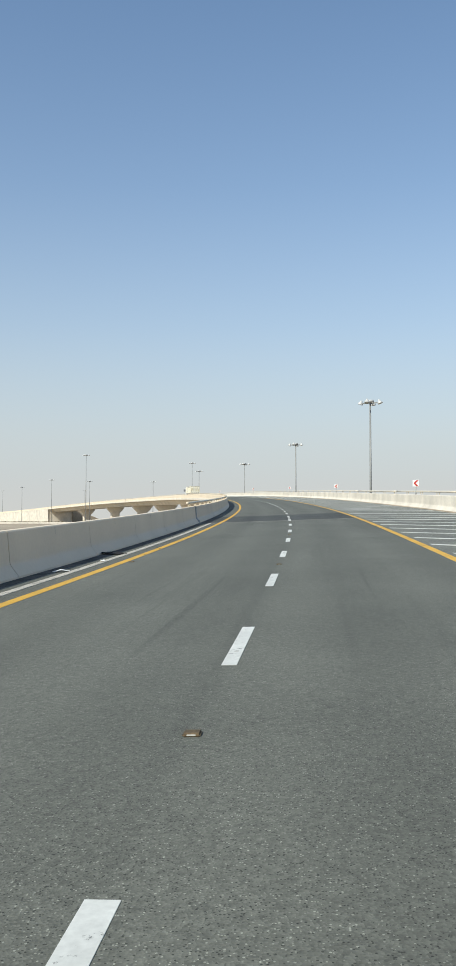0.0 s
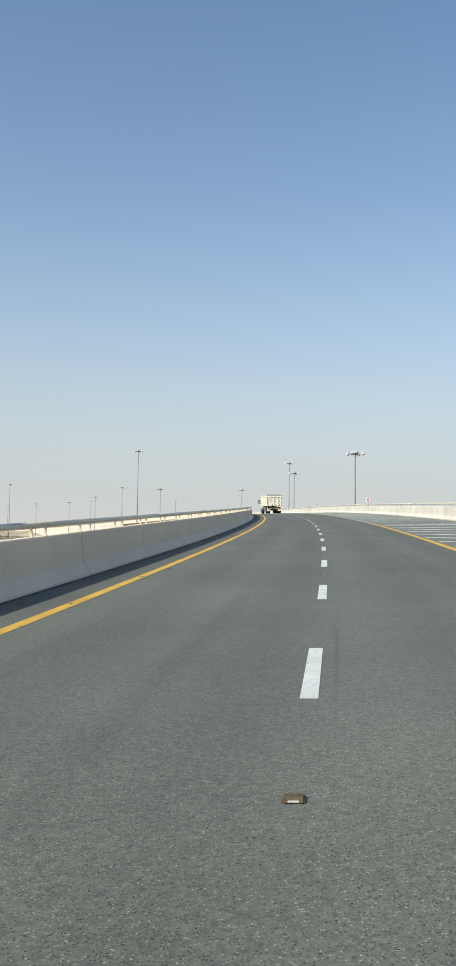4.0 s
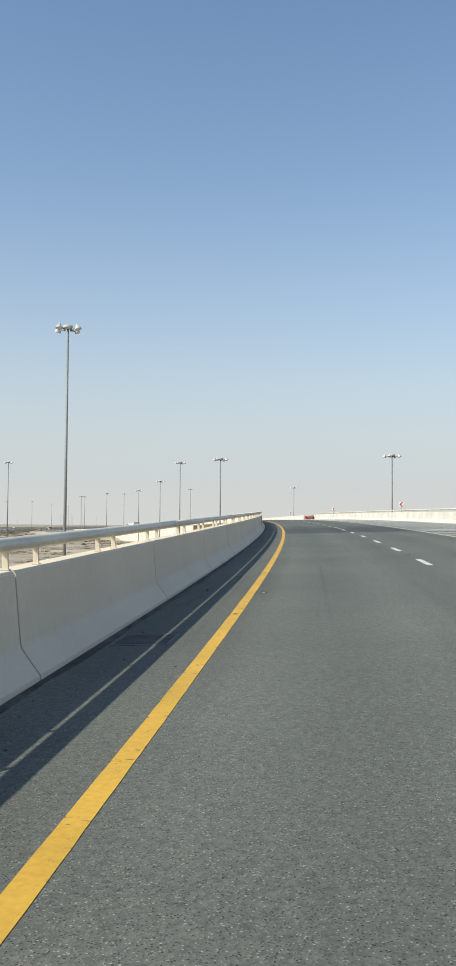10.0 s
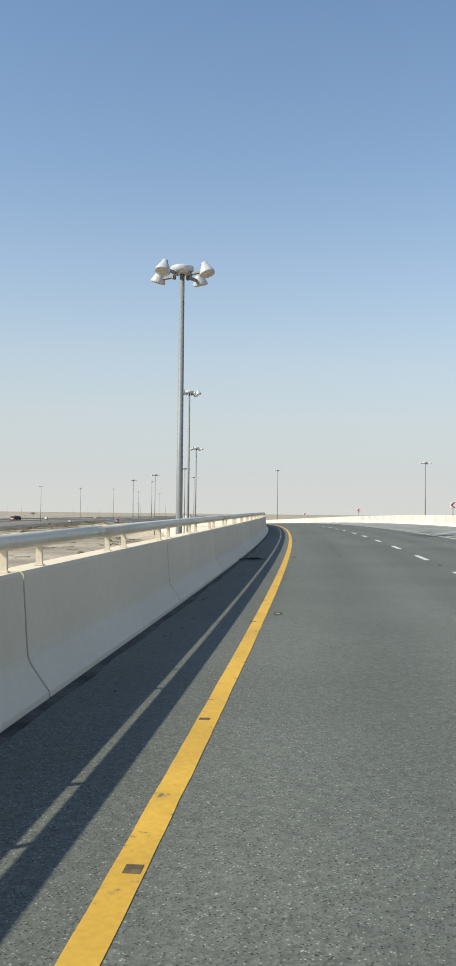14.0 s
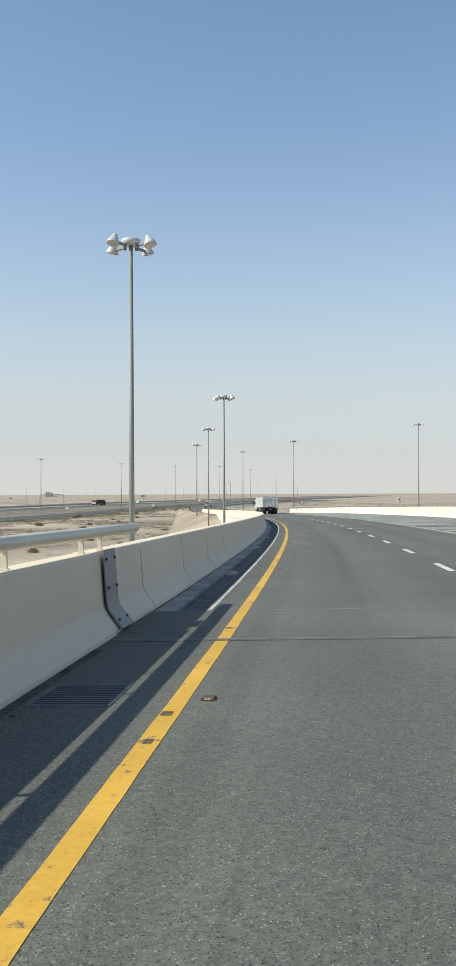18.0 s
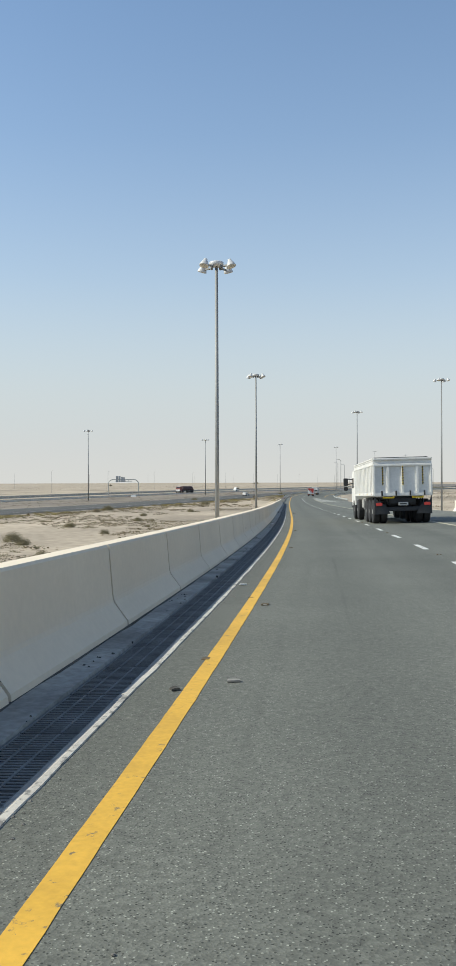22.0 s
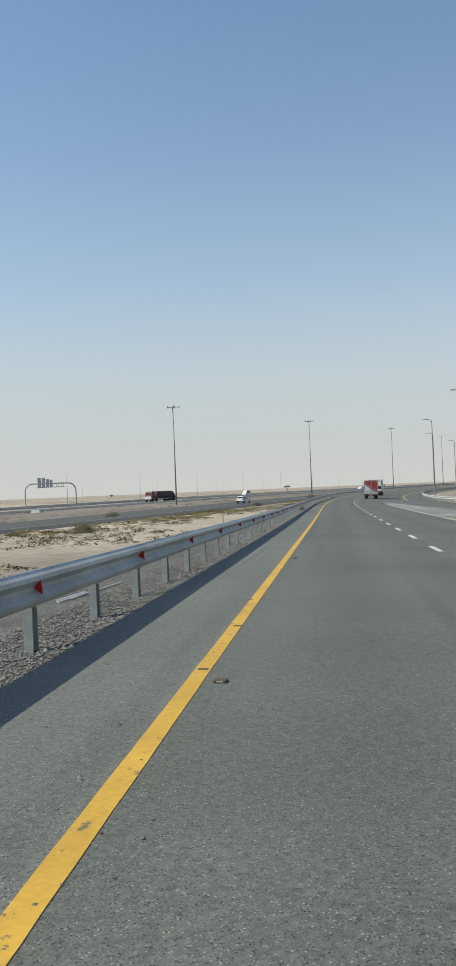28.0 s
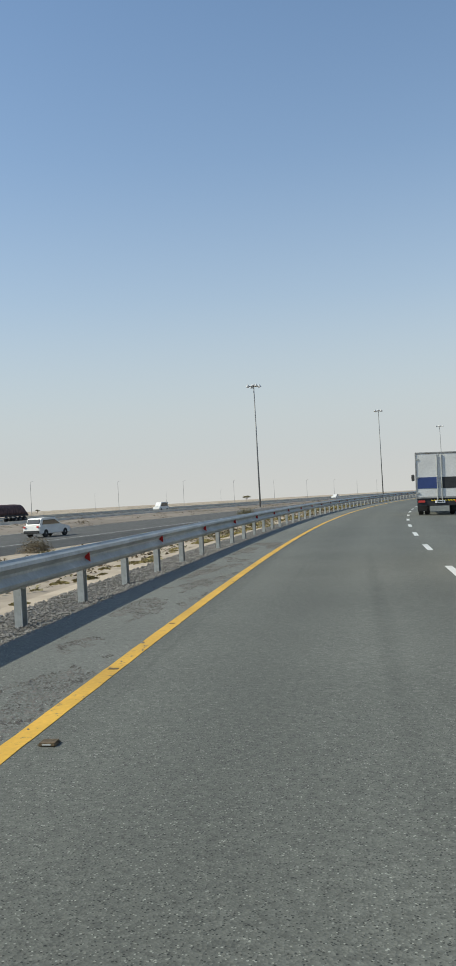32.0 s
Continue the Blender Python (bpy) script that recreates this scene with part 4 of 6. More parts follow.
for a0, a1, o0, o1 in ((-820, 1500, -0.5, 0.5),):
    al = np.arange(-800, 1488, 12.0)
    cn = np.interp(al, [p[0] for p in NEAR], [p[1] for p in NEAR])
    cf = np.interp(al, [p[0] for p in FAR], [p[1] for p in FAR])
    v = []
    for a, n_, f_ in zip(al, cn, cf):
        v += [hpoint(a, f_ + 9.5, -0.1), hpoint(a, f_ + 9.5, 0.02), hpoint(a, n_ - 9.5, 0.02), hpoint(a, n_ - 9.5, -0.1)]
    f = [(4 * i + j, 4 * i + j + 1, 4 * i + j + 5, 4 * i + j + 4) for i in range(len(al) - 1) for j in range(3)]
    tagged(mesh_object("highway_median", v, f, M["pebble"]), "brown gravel median between the highway carriageways", "median", kind="structure")
# pale low walls and rails along the highway
for pts, d, h, mt, lab in ((FAR, 10.5, 0.55, "cream", "low pale concrete wall beside the highway"), (FAR, -11.0, 0.7, "galv", "far steel guard rail beside the highway"), (SERVICE, 6.5, 0.6, "galv", "far steel guard rail beside the service road")):
    al = np.arange(-700, 1200, 12.0)
    of = np.interp(al, [p[0] for p in pts], [p[1] for p in pts]) + d
    v, f = [], []
    for a, o in zip(al, of):
        low = -0.4 if mt == "cream" else h - 0.31
        v += [hpoint(a, o - 0.05, low), hpoint(a, o - 0.05, h), hpoint(a, o + 0.05, h), hpoint(a, o + 0.05, low)]
    for i in range(len(al) - 1):
        f += [(4 * i + j, 4 * i + j + 1, 4 * i + j + 5, 4 * i + j + 4) for j in range(3)] + [(4 * i + 3, 4 * i, 4 * i + 4, 4 * i + 7)]
    run = tagged(mesh_object("roadside_wall" if mt == "cream" else "far_guard_rail", v, f, M[mt]), lab, "barrier", kind="structure")
    if mt == "galv":
        v, f = [], []
        for a in np.arange(-700, 1180, 4.0):
            o = float(np.interp(a, [p[0] for p in pts], [p[1] for p in pts])) + d - 0.12
            for z in (-0.5, h - 0.02):
                v += [hpoint(a - 0.06, o - 0.05, z), hpoint(a + 0.06, o - 0.05, z), hpoint(a + 0.06, o + 0.05, z), hpoint(a - 0.06, o + 0.05, z)]
            i = len(v) - 8
            f += [(i + j, i + (j + 1) % 4, i + 4 + (j + 1) % 4, i + 4 + j) for j in range(4)]
        tagged(mesh_object("posts", v, f, M[mt], run), "row of short steel posts", kind="stuff")
# the lower road that passes under the bridge
v, f, uv = [], [], []
for i in range(41):
    x = -520 + 17.0 * i
    y = 395 + 0.10 * (x + 100) + 0.00035 * (x + 100) ** 2
    for d in (-6.0, -5.6, 5.6, 6.0):
        v.append((x, y + d, plain(x, y + d) + (0.1 if abs(d) < 5.8 else 0.28)))
        uv.append((d, x))
f = [(4 * i + j, 4 * i + j + 1, 4 * i + j + 5, 4 * i + j + 4) for i in range(40) for j in range(3)]
tagged(mesh_object("lower_road", v, f, M["far_road"], uvs=uv), "grey road passing under the bridge with pale kerbs", "road", kind="structure")
for sd in (-6.0, 6.0):
    v, f = [], []
    for i in range(41):
        x = -520 + 17.0 * i
        y = 395 + 0.10 * (x + 100) + 0.00035 * (x + 100) ** 2 + sd
        z = plain(x, y)
        v += [(x, y - 0.5, z - 0.5), (x, y - 0.5, z + 0.3), (x, y + 0.5, z + 0.3), (x, y + 0.5, z - 0.5)]
    f = [(4 * i + j, 4 * i + j + 1, 4 * i + j + 5, 4 * i + j + 4) for i in range(40) for j in range(3)]
    tagged(mesh_object("kerb", v, f, M["cream"]), "pale concrete kerb of the lower road", "kerb", kind="structure")


# ---- lamps ----
def lamp_meshes():
    d = {}
    bm = bmesh.new()
    lathe(bm, [(0.1, -0.06), (0.4, -0.04), (0.47, 0.04), (0.48, 0.2), (0.42, 0.26), (0.1, 0.28)], 20)
    d["drum"] = bm
    bm = bmesh.new()
    lathe(bm, [(0.31, 0.0), (0.315, 0.05), (0.285, 0.14), (0.225, 0.27), (0.165, 0.38), (0.13, 0.43), (0.12, 0.52), (0.03, 0.54)], 18)
    d["head"] = bm
    bm = bmesh.new()
    lathe(bm, [(0.02, -0.035), (0.2, -0.028), (0.29, -0.002), (0.29, 0.008)], 18)
    d["lens"] = bm
    bm = bmesh.new()
    box(bm, (0.8, 0.12, 0.13), (0.75, 0, 0.0), 0.03)
    box(bm, (0.12, 0.2, 0.22), (0.42, 0, 0.0), 0.03)
    d["arm"] = bm
    out = {}
    for k, b in d.items():
        ob = part(k, b, M["lens"] if k == "lens" else M["steel"] if k == "arm" else M["lampwhite"], None, smooth=k in ("head", "drum"))
        out[k] = ob.data
        bpy.data.objects.remove(ob)
    return out


LAMP = lamp_meshes()


def pole_lamp(x, y, top, turn=0.0, label="", scale=1.0, foot=None):
    base = plain(x, y) - 0.6 if foot is None else foot
    ob = thing("street_lamp", label or "tall grey steel pole with four white dome lamps", "street lamp", Matrix.Translation((x, y, base)), "lamps of the interchange")
    h = top - base - 0.03
    bm = bmesh.new()
    tube(bm, (0, 0, 0), (0, 0, h), 0.17 * scale, 0.1 * scale, 12)
    part("pole", bm, M["steel"], ob, smooth=True)
    bm = bmesh.new()
    lathe(bm, [(0.32, 0), (0.32, 0.03), (0.2, 0.05), (0.18, 0.5)], 12)
    part("base_plate", bm, M["galv"], ob)
    d = shared("drum", LAMP["drum"], ob, Matrix.Translation((0, 0, h + 0.05)) @ Matrix.Scale(scale, 4))
    for k in range(4):
        a = turn + math.pi / 4 + k * math.pi / 2
        m = Matrix.Translation((0, 0, h - 0.05)) @ Matrix.Rotation(a, 4, "Z") @ Matrix.Scale(scale, 4)
        shared("arm", LAMP["arm"], ob, m)
        hm = m @ Matrix.Translation((1.27, 0, -0.14)) @ Matrix.Rotation(radians(-20), 4, "Y")
        hd = shared("lamp_head", LAMP["head"], ob, hm)
        shared("lens", LAMP["lens"], hd)
    return ob


for x, y, top in ((-111.5, 434.2, 23.5), (-147.5, 487.7, 27.2), (-184.0, 543.8, 25.7), (-222.0, 595.5, 25.05), (-267.3, 644.2, 26.0), (-312.6, 691.0, 26.4),
                  (-92.6, 359.8, 30.1), (-204.4, 492.9, 28.9), (8.8, 123.0, 16.9), (-2.8, 188.1, 17.8), (-19.2, 254.3, 18.7), (-44.8, 343.3, 22.4),
                  (-53.4, 381.7, 28.2), (-79.6, 430.0, 23.0), (-164.2, 614.0, 26.4), (-263.1, 721.1, 31.0), (-314.2, 737.2, 29.4), (-372.1, 783.7, 29.6)):
    pole_lamp(x, y, top, turn=0.3 + 0.001 * y)
for k, (x, y, top) in enumerate(((-492.3, 780.4, 30.0), (-527.6, 865.0, 30.5), (-571.0, 956.0, 32.2), (-617.7, 1055.7, 34.5), (-452.0, 692.0, 29.6), (-413.0, 607.0, 29.4), (-376.0, 524.0, 29.0),
                                 (-338.0, 440.0, 28.4), (-657.0, 1145.0, 34.5), (-696.0, 1235.0, 34.5), (-300.0, 356.0, 27.0))):
    pole_lamp(x, y, top, 0.2 * k, "very tall grey mast with dome floodlights in the highway median", 1.15)


def arm_lamp(x, y, foot, h, way, label="grey street lamp with one short arm"):
    ob = thing("arm_lamp", label, "street lamp", Matrix.Translation((x, y, foot)) @ Matrix.Rotation(way, 4, "Z"), "single-arm street lamps")
    bm = bmesh.new()
    tube(bm, (0, 0, 0), (0, 0, h - 0.4), 0.1, 0.06, 8)
    part("pole", bm, M["steel"], ob)
    bm = bmesh.new()
    tube(bm, (0, 0, h - 0.42), (0.25, 0, h - 0.1), 0.055, 0.05, 8)
    tube(bm, (0.25, 0, h - 0.1), (0.7, 0, h), 0.05, 0.045, 8)
    part("arm", bm, M["steel"], ob)
    bm = bmesh.new()
    box(bm, (0.8, 0.3, 0.13), (0.95, 0, h + 0.02), 0.04)
    part("lamp_head", bm, M["lampwhite"], ob)


for s_ in (930.0, 972.0, 1014.0, 1056.0, 1098.0, 1140.0, 1182.0):
    p = road(s_, right_edge(s_) + 1.0)
    t_ = frame_at(s_)[0]
    arm_lamp(p.x, p.y, p.z - 0.3, 12.2, math.atan2(t_.y, t_.x) + math.pi / 2)
for k in range(22):
    p = hpoint(-520 + 62.0 * k, -128.0, -0.3)
    arm_lamp(p.x, p.y, p.z, 13.0, math.atan2(HN.y, HN.x), "distant grey street lamp with one short arm")
for k in range(12):
    p = hpoint(-480 + 125.0 * k, -330.0, -0.5)
    arm_lamp(p.x, p.y, p.z, 14.0, math.atan2(HN.y, HN.x), "distant grey street lamp with one short arm")


# ---- sign gantry over the far road ----
def gantry():
    a, b_ = Vector((-585.2, 852.2, 0)), Vector((-578.3, 865.2, 0))
    z0 = plain(-582, 858) - 0.3
    ob = thing("sign_gantry", "arched grey steel gantry with a few blank sign panels", "sign gantry", Matrix.Translation((0, 0, 0)))
    d = (b_ - a).normalized()
    top = 13.0
    r = 2.2
    pts = [a + Vector((0, 0, z0)), a + Vector((0, 0, top - r))]
    for q in range(1, 6):
        x = math.pi / 2 * q / 5
        pts.append(a + d * (r - r * math.cos(x)) + Vector((0, 0, top - r + r * math.sin(x))))
    left = pts[1:]
    span = (b_ - a).length
    right = [b_ - (p - a - Vector((0, 0, p.z))) + Vector((0, 0, 0)) for p in left]
    right = [Vector((b_.x - (p.x - a.x), b_.y - (p.y - a.y), p.z)) for p in left]
    for nm, path in (("leg", [pts[0]] + left), ("leg", [b_ + Vector((0, 0, z0))] + right)):
        bm = bmesh.new()
        for u, v in zip(path, path[1:]):
            tube(bm, u, v, 0.2, n=8)
        part(nm, bm, M["galv"], ob)
    bm = bmesh.new()
    tube(bm, left[-1], right[-1], 0.2, n=8)
    part("beam", bm, M["galv"], ob)
    bm = bmesh.new()
    tube(bm, a + d * 3.4 + Vector((0, 0, top - 1.1)), a + d * 11.5 + Vector((0, 0, top - 1.1)), 0.1, n=6)
    part("lower_beam", bm, M["galv"], ob)
    side = Vector((d.y, -d.x, 0))
    for k, (o, w, hh, lo) in enumerate(((4.2, 1.0, 3.0, -1.3), (5.4, 1.0, 3.0, -1.3), (6.6, 0.9, 2.5, -1.2), (7.6, 0.8, 2.3, -1.2))):
        bm = bmesh.new()
        box(bm, (w, 0.1, hh), (0, 0, 0), 0.02)
        p = part("sign_panel", bm, M["green_plate"], ob, "plain grey back of a sign panel")
        p.matrix_basis = Matrix.Translation(a + d * o + side * 0.35 + Vector((0, 0, top + lo + hh / 2))) @ Matrix.Rotation(math.atan2(d.y, d.x), 4, "Z")
    for k in range(5):
        bm = bmesh.new()
        tube(bm, a + d * (8.4 + 0.7 * k) + Vector((0, 0, top - 0.1)), a + d * (8.4 + 0.7 * k) + Vector((0, 0, top - 1.1)), 0.06, n=6)
        part("hanger", bm, M["galv"], ob)


gantry()
# white electrical cabinets and marker posts on the sand
for x, y, w, h in ((-528.0, 826.0, 2.0, 1.0), (-421.2, 793.6, 0.4, 1.0), (-423.2, 794.8, 0.4, 1.0)):
    bm = bmesh.new()
    box(bm, (w, 0.6, h + 0.6), (0, 0, (h - 0.6) / 2), 0.03)
    box(bm, (w + 0.1, 0.7, 0.08), (0, 0, h), 0.02)
    ob = part("utility_cabinet" if w > 1 else "marker_post", bm, M["signwhite"] if w > 1 else M["concrete"], None)
    tagged(ob, "white metal roadside cabinet on the sand" if w > 1 else "short pale concrete marker post on the sand", "cabinet" if w > 1 else "marker post")
    ob.matrix_basis = Matrix.Translation((x, y, plain(x, y) - 0.05)) @ Matrix.Rotation(0.7, 4, "Z")


# ---- guard rails ----
def guard_rail(name, s0, s1, across, side, label, reflect=True):
    """A steel W-beam on posts; side 1 faces the road from the left."""
    g = tagged(new(name), label, "guard rail", kind="structure")
    w = [(0.0, 0.34), (0.02, 0.36), (0.07, 0.385), (0.08, 0.42), (0.035, 0.46), (0.005, 0.49), (0.005, 0.52), (0.035, 0.55), (0.08, 0.585), (0.07, 0.625), (0.02, 0.65), (0.0, 0.67)]
    prof = w + [(u - 0.012, h) for u, h in reversed(w)]
    f = (lambda u: (lambda s: (across(s) if callable(across) else across) + side * (0.1 + u)))
    n = int((s1 - s0) / 4.5)
    for i in range(n):
        sweep("beam", s0 + i * 4.5, s0 + (i + 1) * 4.5 + 0.1, [(f(u + (0.003 if i % 2 else 0)), h) for u, h in prof], M["galv"], g, step=2.3)
    bm = bmesh.new()
    box(bm, (0.012, 0.15, 1.25), (0, 0, 0.03), 0.002)
    box(bm, (0.09, 0.012, 1.25), (0.04 * side, 0.07, 0.03), 0.002)
    box(bm, (0.09, 0.012, 1.25), (0.04 * side, -0.07, 0.03), 0.002)
    box(bm, (0.09, 0.1, 0.3), (0.05 * side, 0, 0.5), 0.004)
    post = part("post", bm, M["galv"], g)
    bm = bmesh.new()
    v = [bm.verts.new(p) for p in ((-0.035, -0.07, 0.525), (0.08, -0.07, 0.445), (0.07, -0.07, 0.6), (-0.035, -0.05, 0.525), (0.08, -0.05, 0.445), (0.07, -0.05, 0.6))]
    for q in ((0, 1, 2), (3, 5, 4), (0, 3, 4, 1), (1, 4, 5, 2), (2, 5, 3, 0)):
        bm.faces.new([v[i] for i in q])
    refl = part("reflector", bm, M["red"], g, "small red reflector") if reflect else None
    for i in range(2 * n):
        s = s0 + 0.4 + i * 2.25
        u = across(s) if callable(across) else across
        m = stand(s, u, -0.03)
        if i:
            shared("post", post.data, g, m)
        else:
            post.matrix_basis = m
        if reflect and i % 2 == 0:
            mm = stand(s, u + side * 0.11, 0.0)
            if i:
                shared("reflector", refl.data, g, mm)
            else:
                refl.matrix_basis = mm
    return g


rail_l = guard_rail("guard_rail_left", 819.04, 1250.0, -1.82, 1, "weathered galvanised steel guard rail with red reflectors")
rail_r = guard_rail("guard_rail_right", 872.0, 1240.0, lambda s: right_edge(s) - 0.3, -1, "curving galvanised steel guard rail", False)


# ---- chevron signs on the right parapet ----
def chevron(s, across):
    ob = thing("chevron_sign", "white chevron sign with a red arrow above the parapet", "road sign", stand(s, across, 0.0), "chevron signs of the bend")
    bm = bmesh.new()
    box(bm, (0.45, 0.03, 0.48), (0, 0, 1.6), 0.01)
    part("panel", bm, M["signwhite"], ob)
    bm = bmesh.new()
    pts = [(0.04, 1.81), (0.18, 1.81), (-0.03, 1.6), (0.18, 1.39), (0.04, 1.39), (-0.18, 1.6)]
    a = [bm.verts.new((x, -0.021, z)) for x, z in pts]
    b_ = [bm.verts.new((x, -0.014, z)) for x, z in pts]
    for q in ((0, 1, 2, 5), (5, 2, 3, 4)):
        bm.faces.new([a[i] for i in q])
        bm.faces.new([b_[i] for i in reversed(q)])
    for i in range(6):
        bm.faces.new((a[i], b_[i], b_[(i + 1) % 6], a[(i + 1) % 6]))
    part("arrow", bm, M["signred"], ob, "red chevron arrow")
    bm = bmesh.new()
    tube(bm, (0, 0.04, 0.4), (0, 0.04, 1.78), 0.035, n=8)
    part("post", bm, M["galv"], ob)
    bm = bmesh.new()
    box(bm, (0.1, 0.1, 0.05), (0, 0.04, 0.86), 0.01)
    part("bracket", bm, M["dark"], ob)


for s_ in (25.8, 75.4, 124.8, 175.4, 227.6, 280.5, 331.5, 382.7, 434.0, 485.8, 535.7, 585.8, 635.5):
    chevron(float(s_), right_edge(float(s_)) + 0.55)


# ---- plastic barriers closing the gap in the right parapet ----
def plastic_barrier(m):
    ob = thing("plastic_barrier", "faded red plastic water-filled barrier with two openings", "barrier", m, "plastic barriers in the gap")
    bm = bmesh.new()
    prism(bm, [(-0.25, 0), (0.25, 0), (0.24, 0.25), (0.12, 0.4), (0.1, 0.82), (-0.1, 0.82), (-0.12, 0.4), (-0.24, 0.25)], -0.98, 0.98)
    part("body", bm, M["plastic_red"], ob)
    for x in (-0.5, 0.1, 0.6):
        bm = bmesh.new()
        box(bm, (0.28, 0.28, 0.16), (x, 0, 0.62), 0.03)
        part("opening", bm, M["signwhite"], ob, "pale moulded recess")
    return ob


for k in range(3):
    plastic_barrier(stand(449.0 + 1.5 * k, 10.2 + 0.75 * k, 0.0, False) @ Matrix.Rotation(radians(64), 4, "Z") @ Matrix.Scale(0.75, 4))


def warning_triangle(s, across):
    ob = thing("warning_sign", "triangular warning sign on a grey post", "road sign", stand(s, across, 0.0))
    for nm, r, y, mt in (("border", 0.62, 0.0, "signred"), ("face", 0.45, -0.012, "signwhite")):
        bm = bmesh.new()
        a = [bm.verts.new((r * math.sin(q), y - 0.02, 2.0 + r * math.cos(q))) for q in (0, 2.094, 4.189)]
        b_ = [bm.verts.new((v.co.x, y + 0.01, v.co.z)) for v in a]
        bm.faces.new(a)
        bm.faces.new(b_[::-1])
        for i in range(3):
            bm.faces.new((a[i], b_[i], b_[(i + 1) % 3], a[(i + 1) % 3]))
        part(nm, bm, M[mt], ob)
    bm = bmesh.new()
    tube(bm, (0, 0.05, -1.0), (0, 0.05, 2.3), 0.04, n=8)
    part("post", bm, M["galv"], ob)


warning_triangle(722.0, 14.0)


# ---- vehicles ----
def wheel(parent, x, y, r, w, dual=False):
    bm = bmesh.new()
    lathe(bm, [(r * 0.6, -w / 2), (r * 0.93, -w / 2), (r, -w * 0.36), (r, w * 0.36), (r * 0.93, w / 2), (r * 0.6, w / 2)], 20, "X")
    t = part("wheel", bm, M["black"], parent, "dusty black tyre")
    t.matrix_basis = Matrix.Translation((x, y, r))
    sd = 1 if x > 0 else -1
    bm = bmesh.new()
    lathe(bm, [(r * 0.6, -w * 0.48 * sd), (r * 0.6, w * 0.45 * sd), (r * 0.52, w * 0.47 * sd), (r * 0.45, w * 0.2 * sd), (r * 0.22, w * 0.22 * sd), (r * 0.2, w * 0.5 * sd), (r * 0.05, w * 0.52 * sd)], 16, "X")
    part("rim", bm, M["rim"], t, "dusty grey rim")
    return t


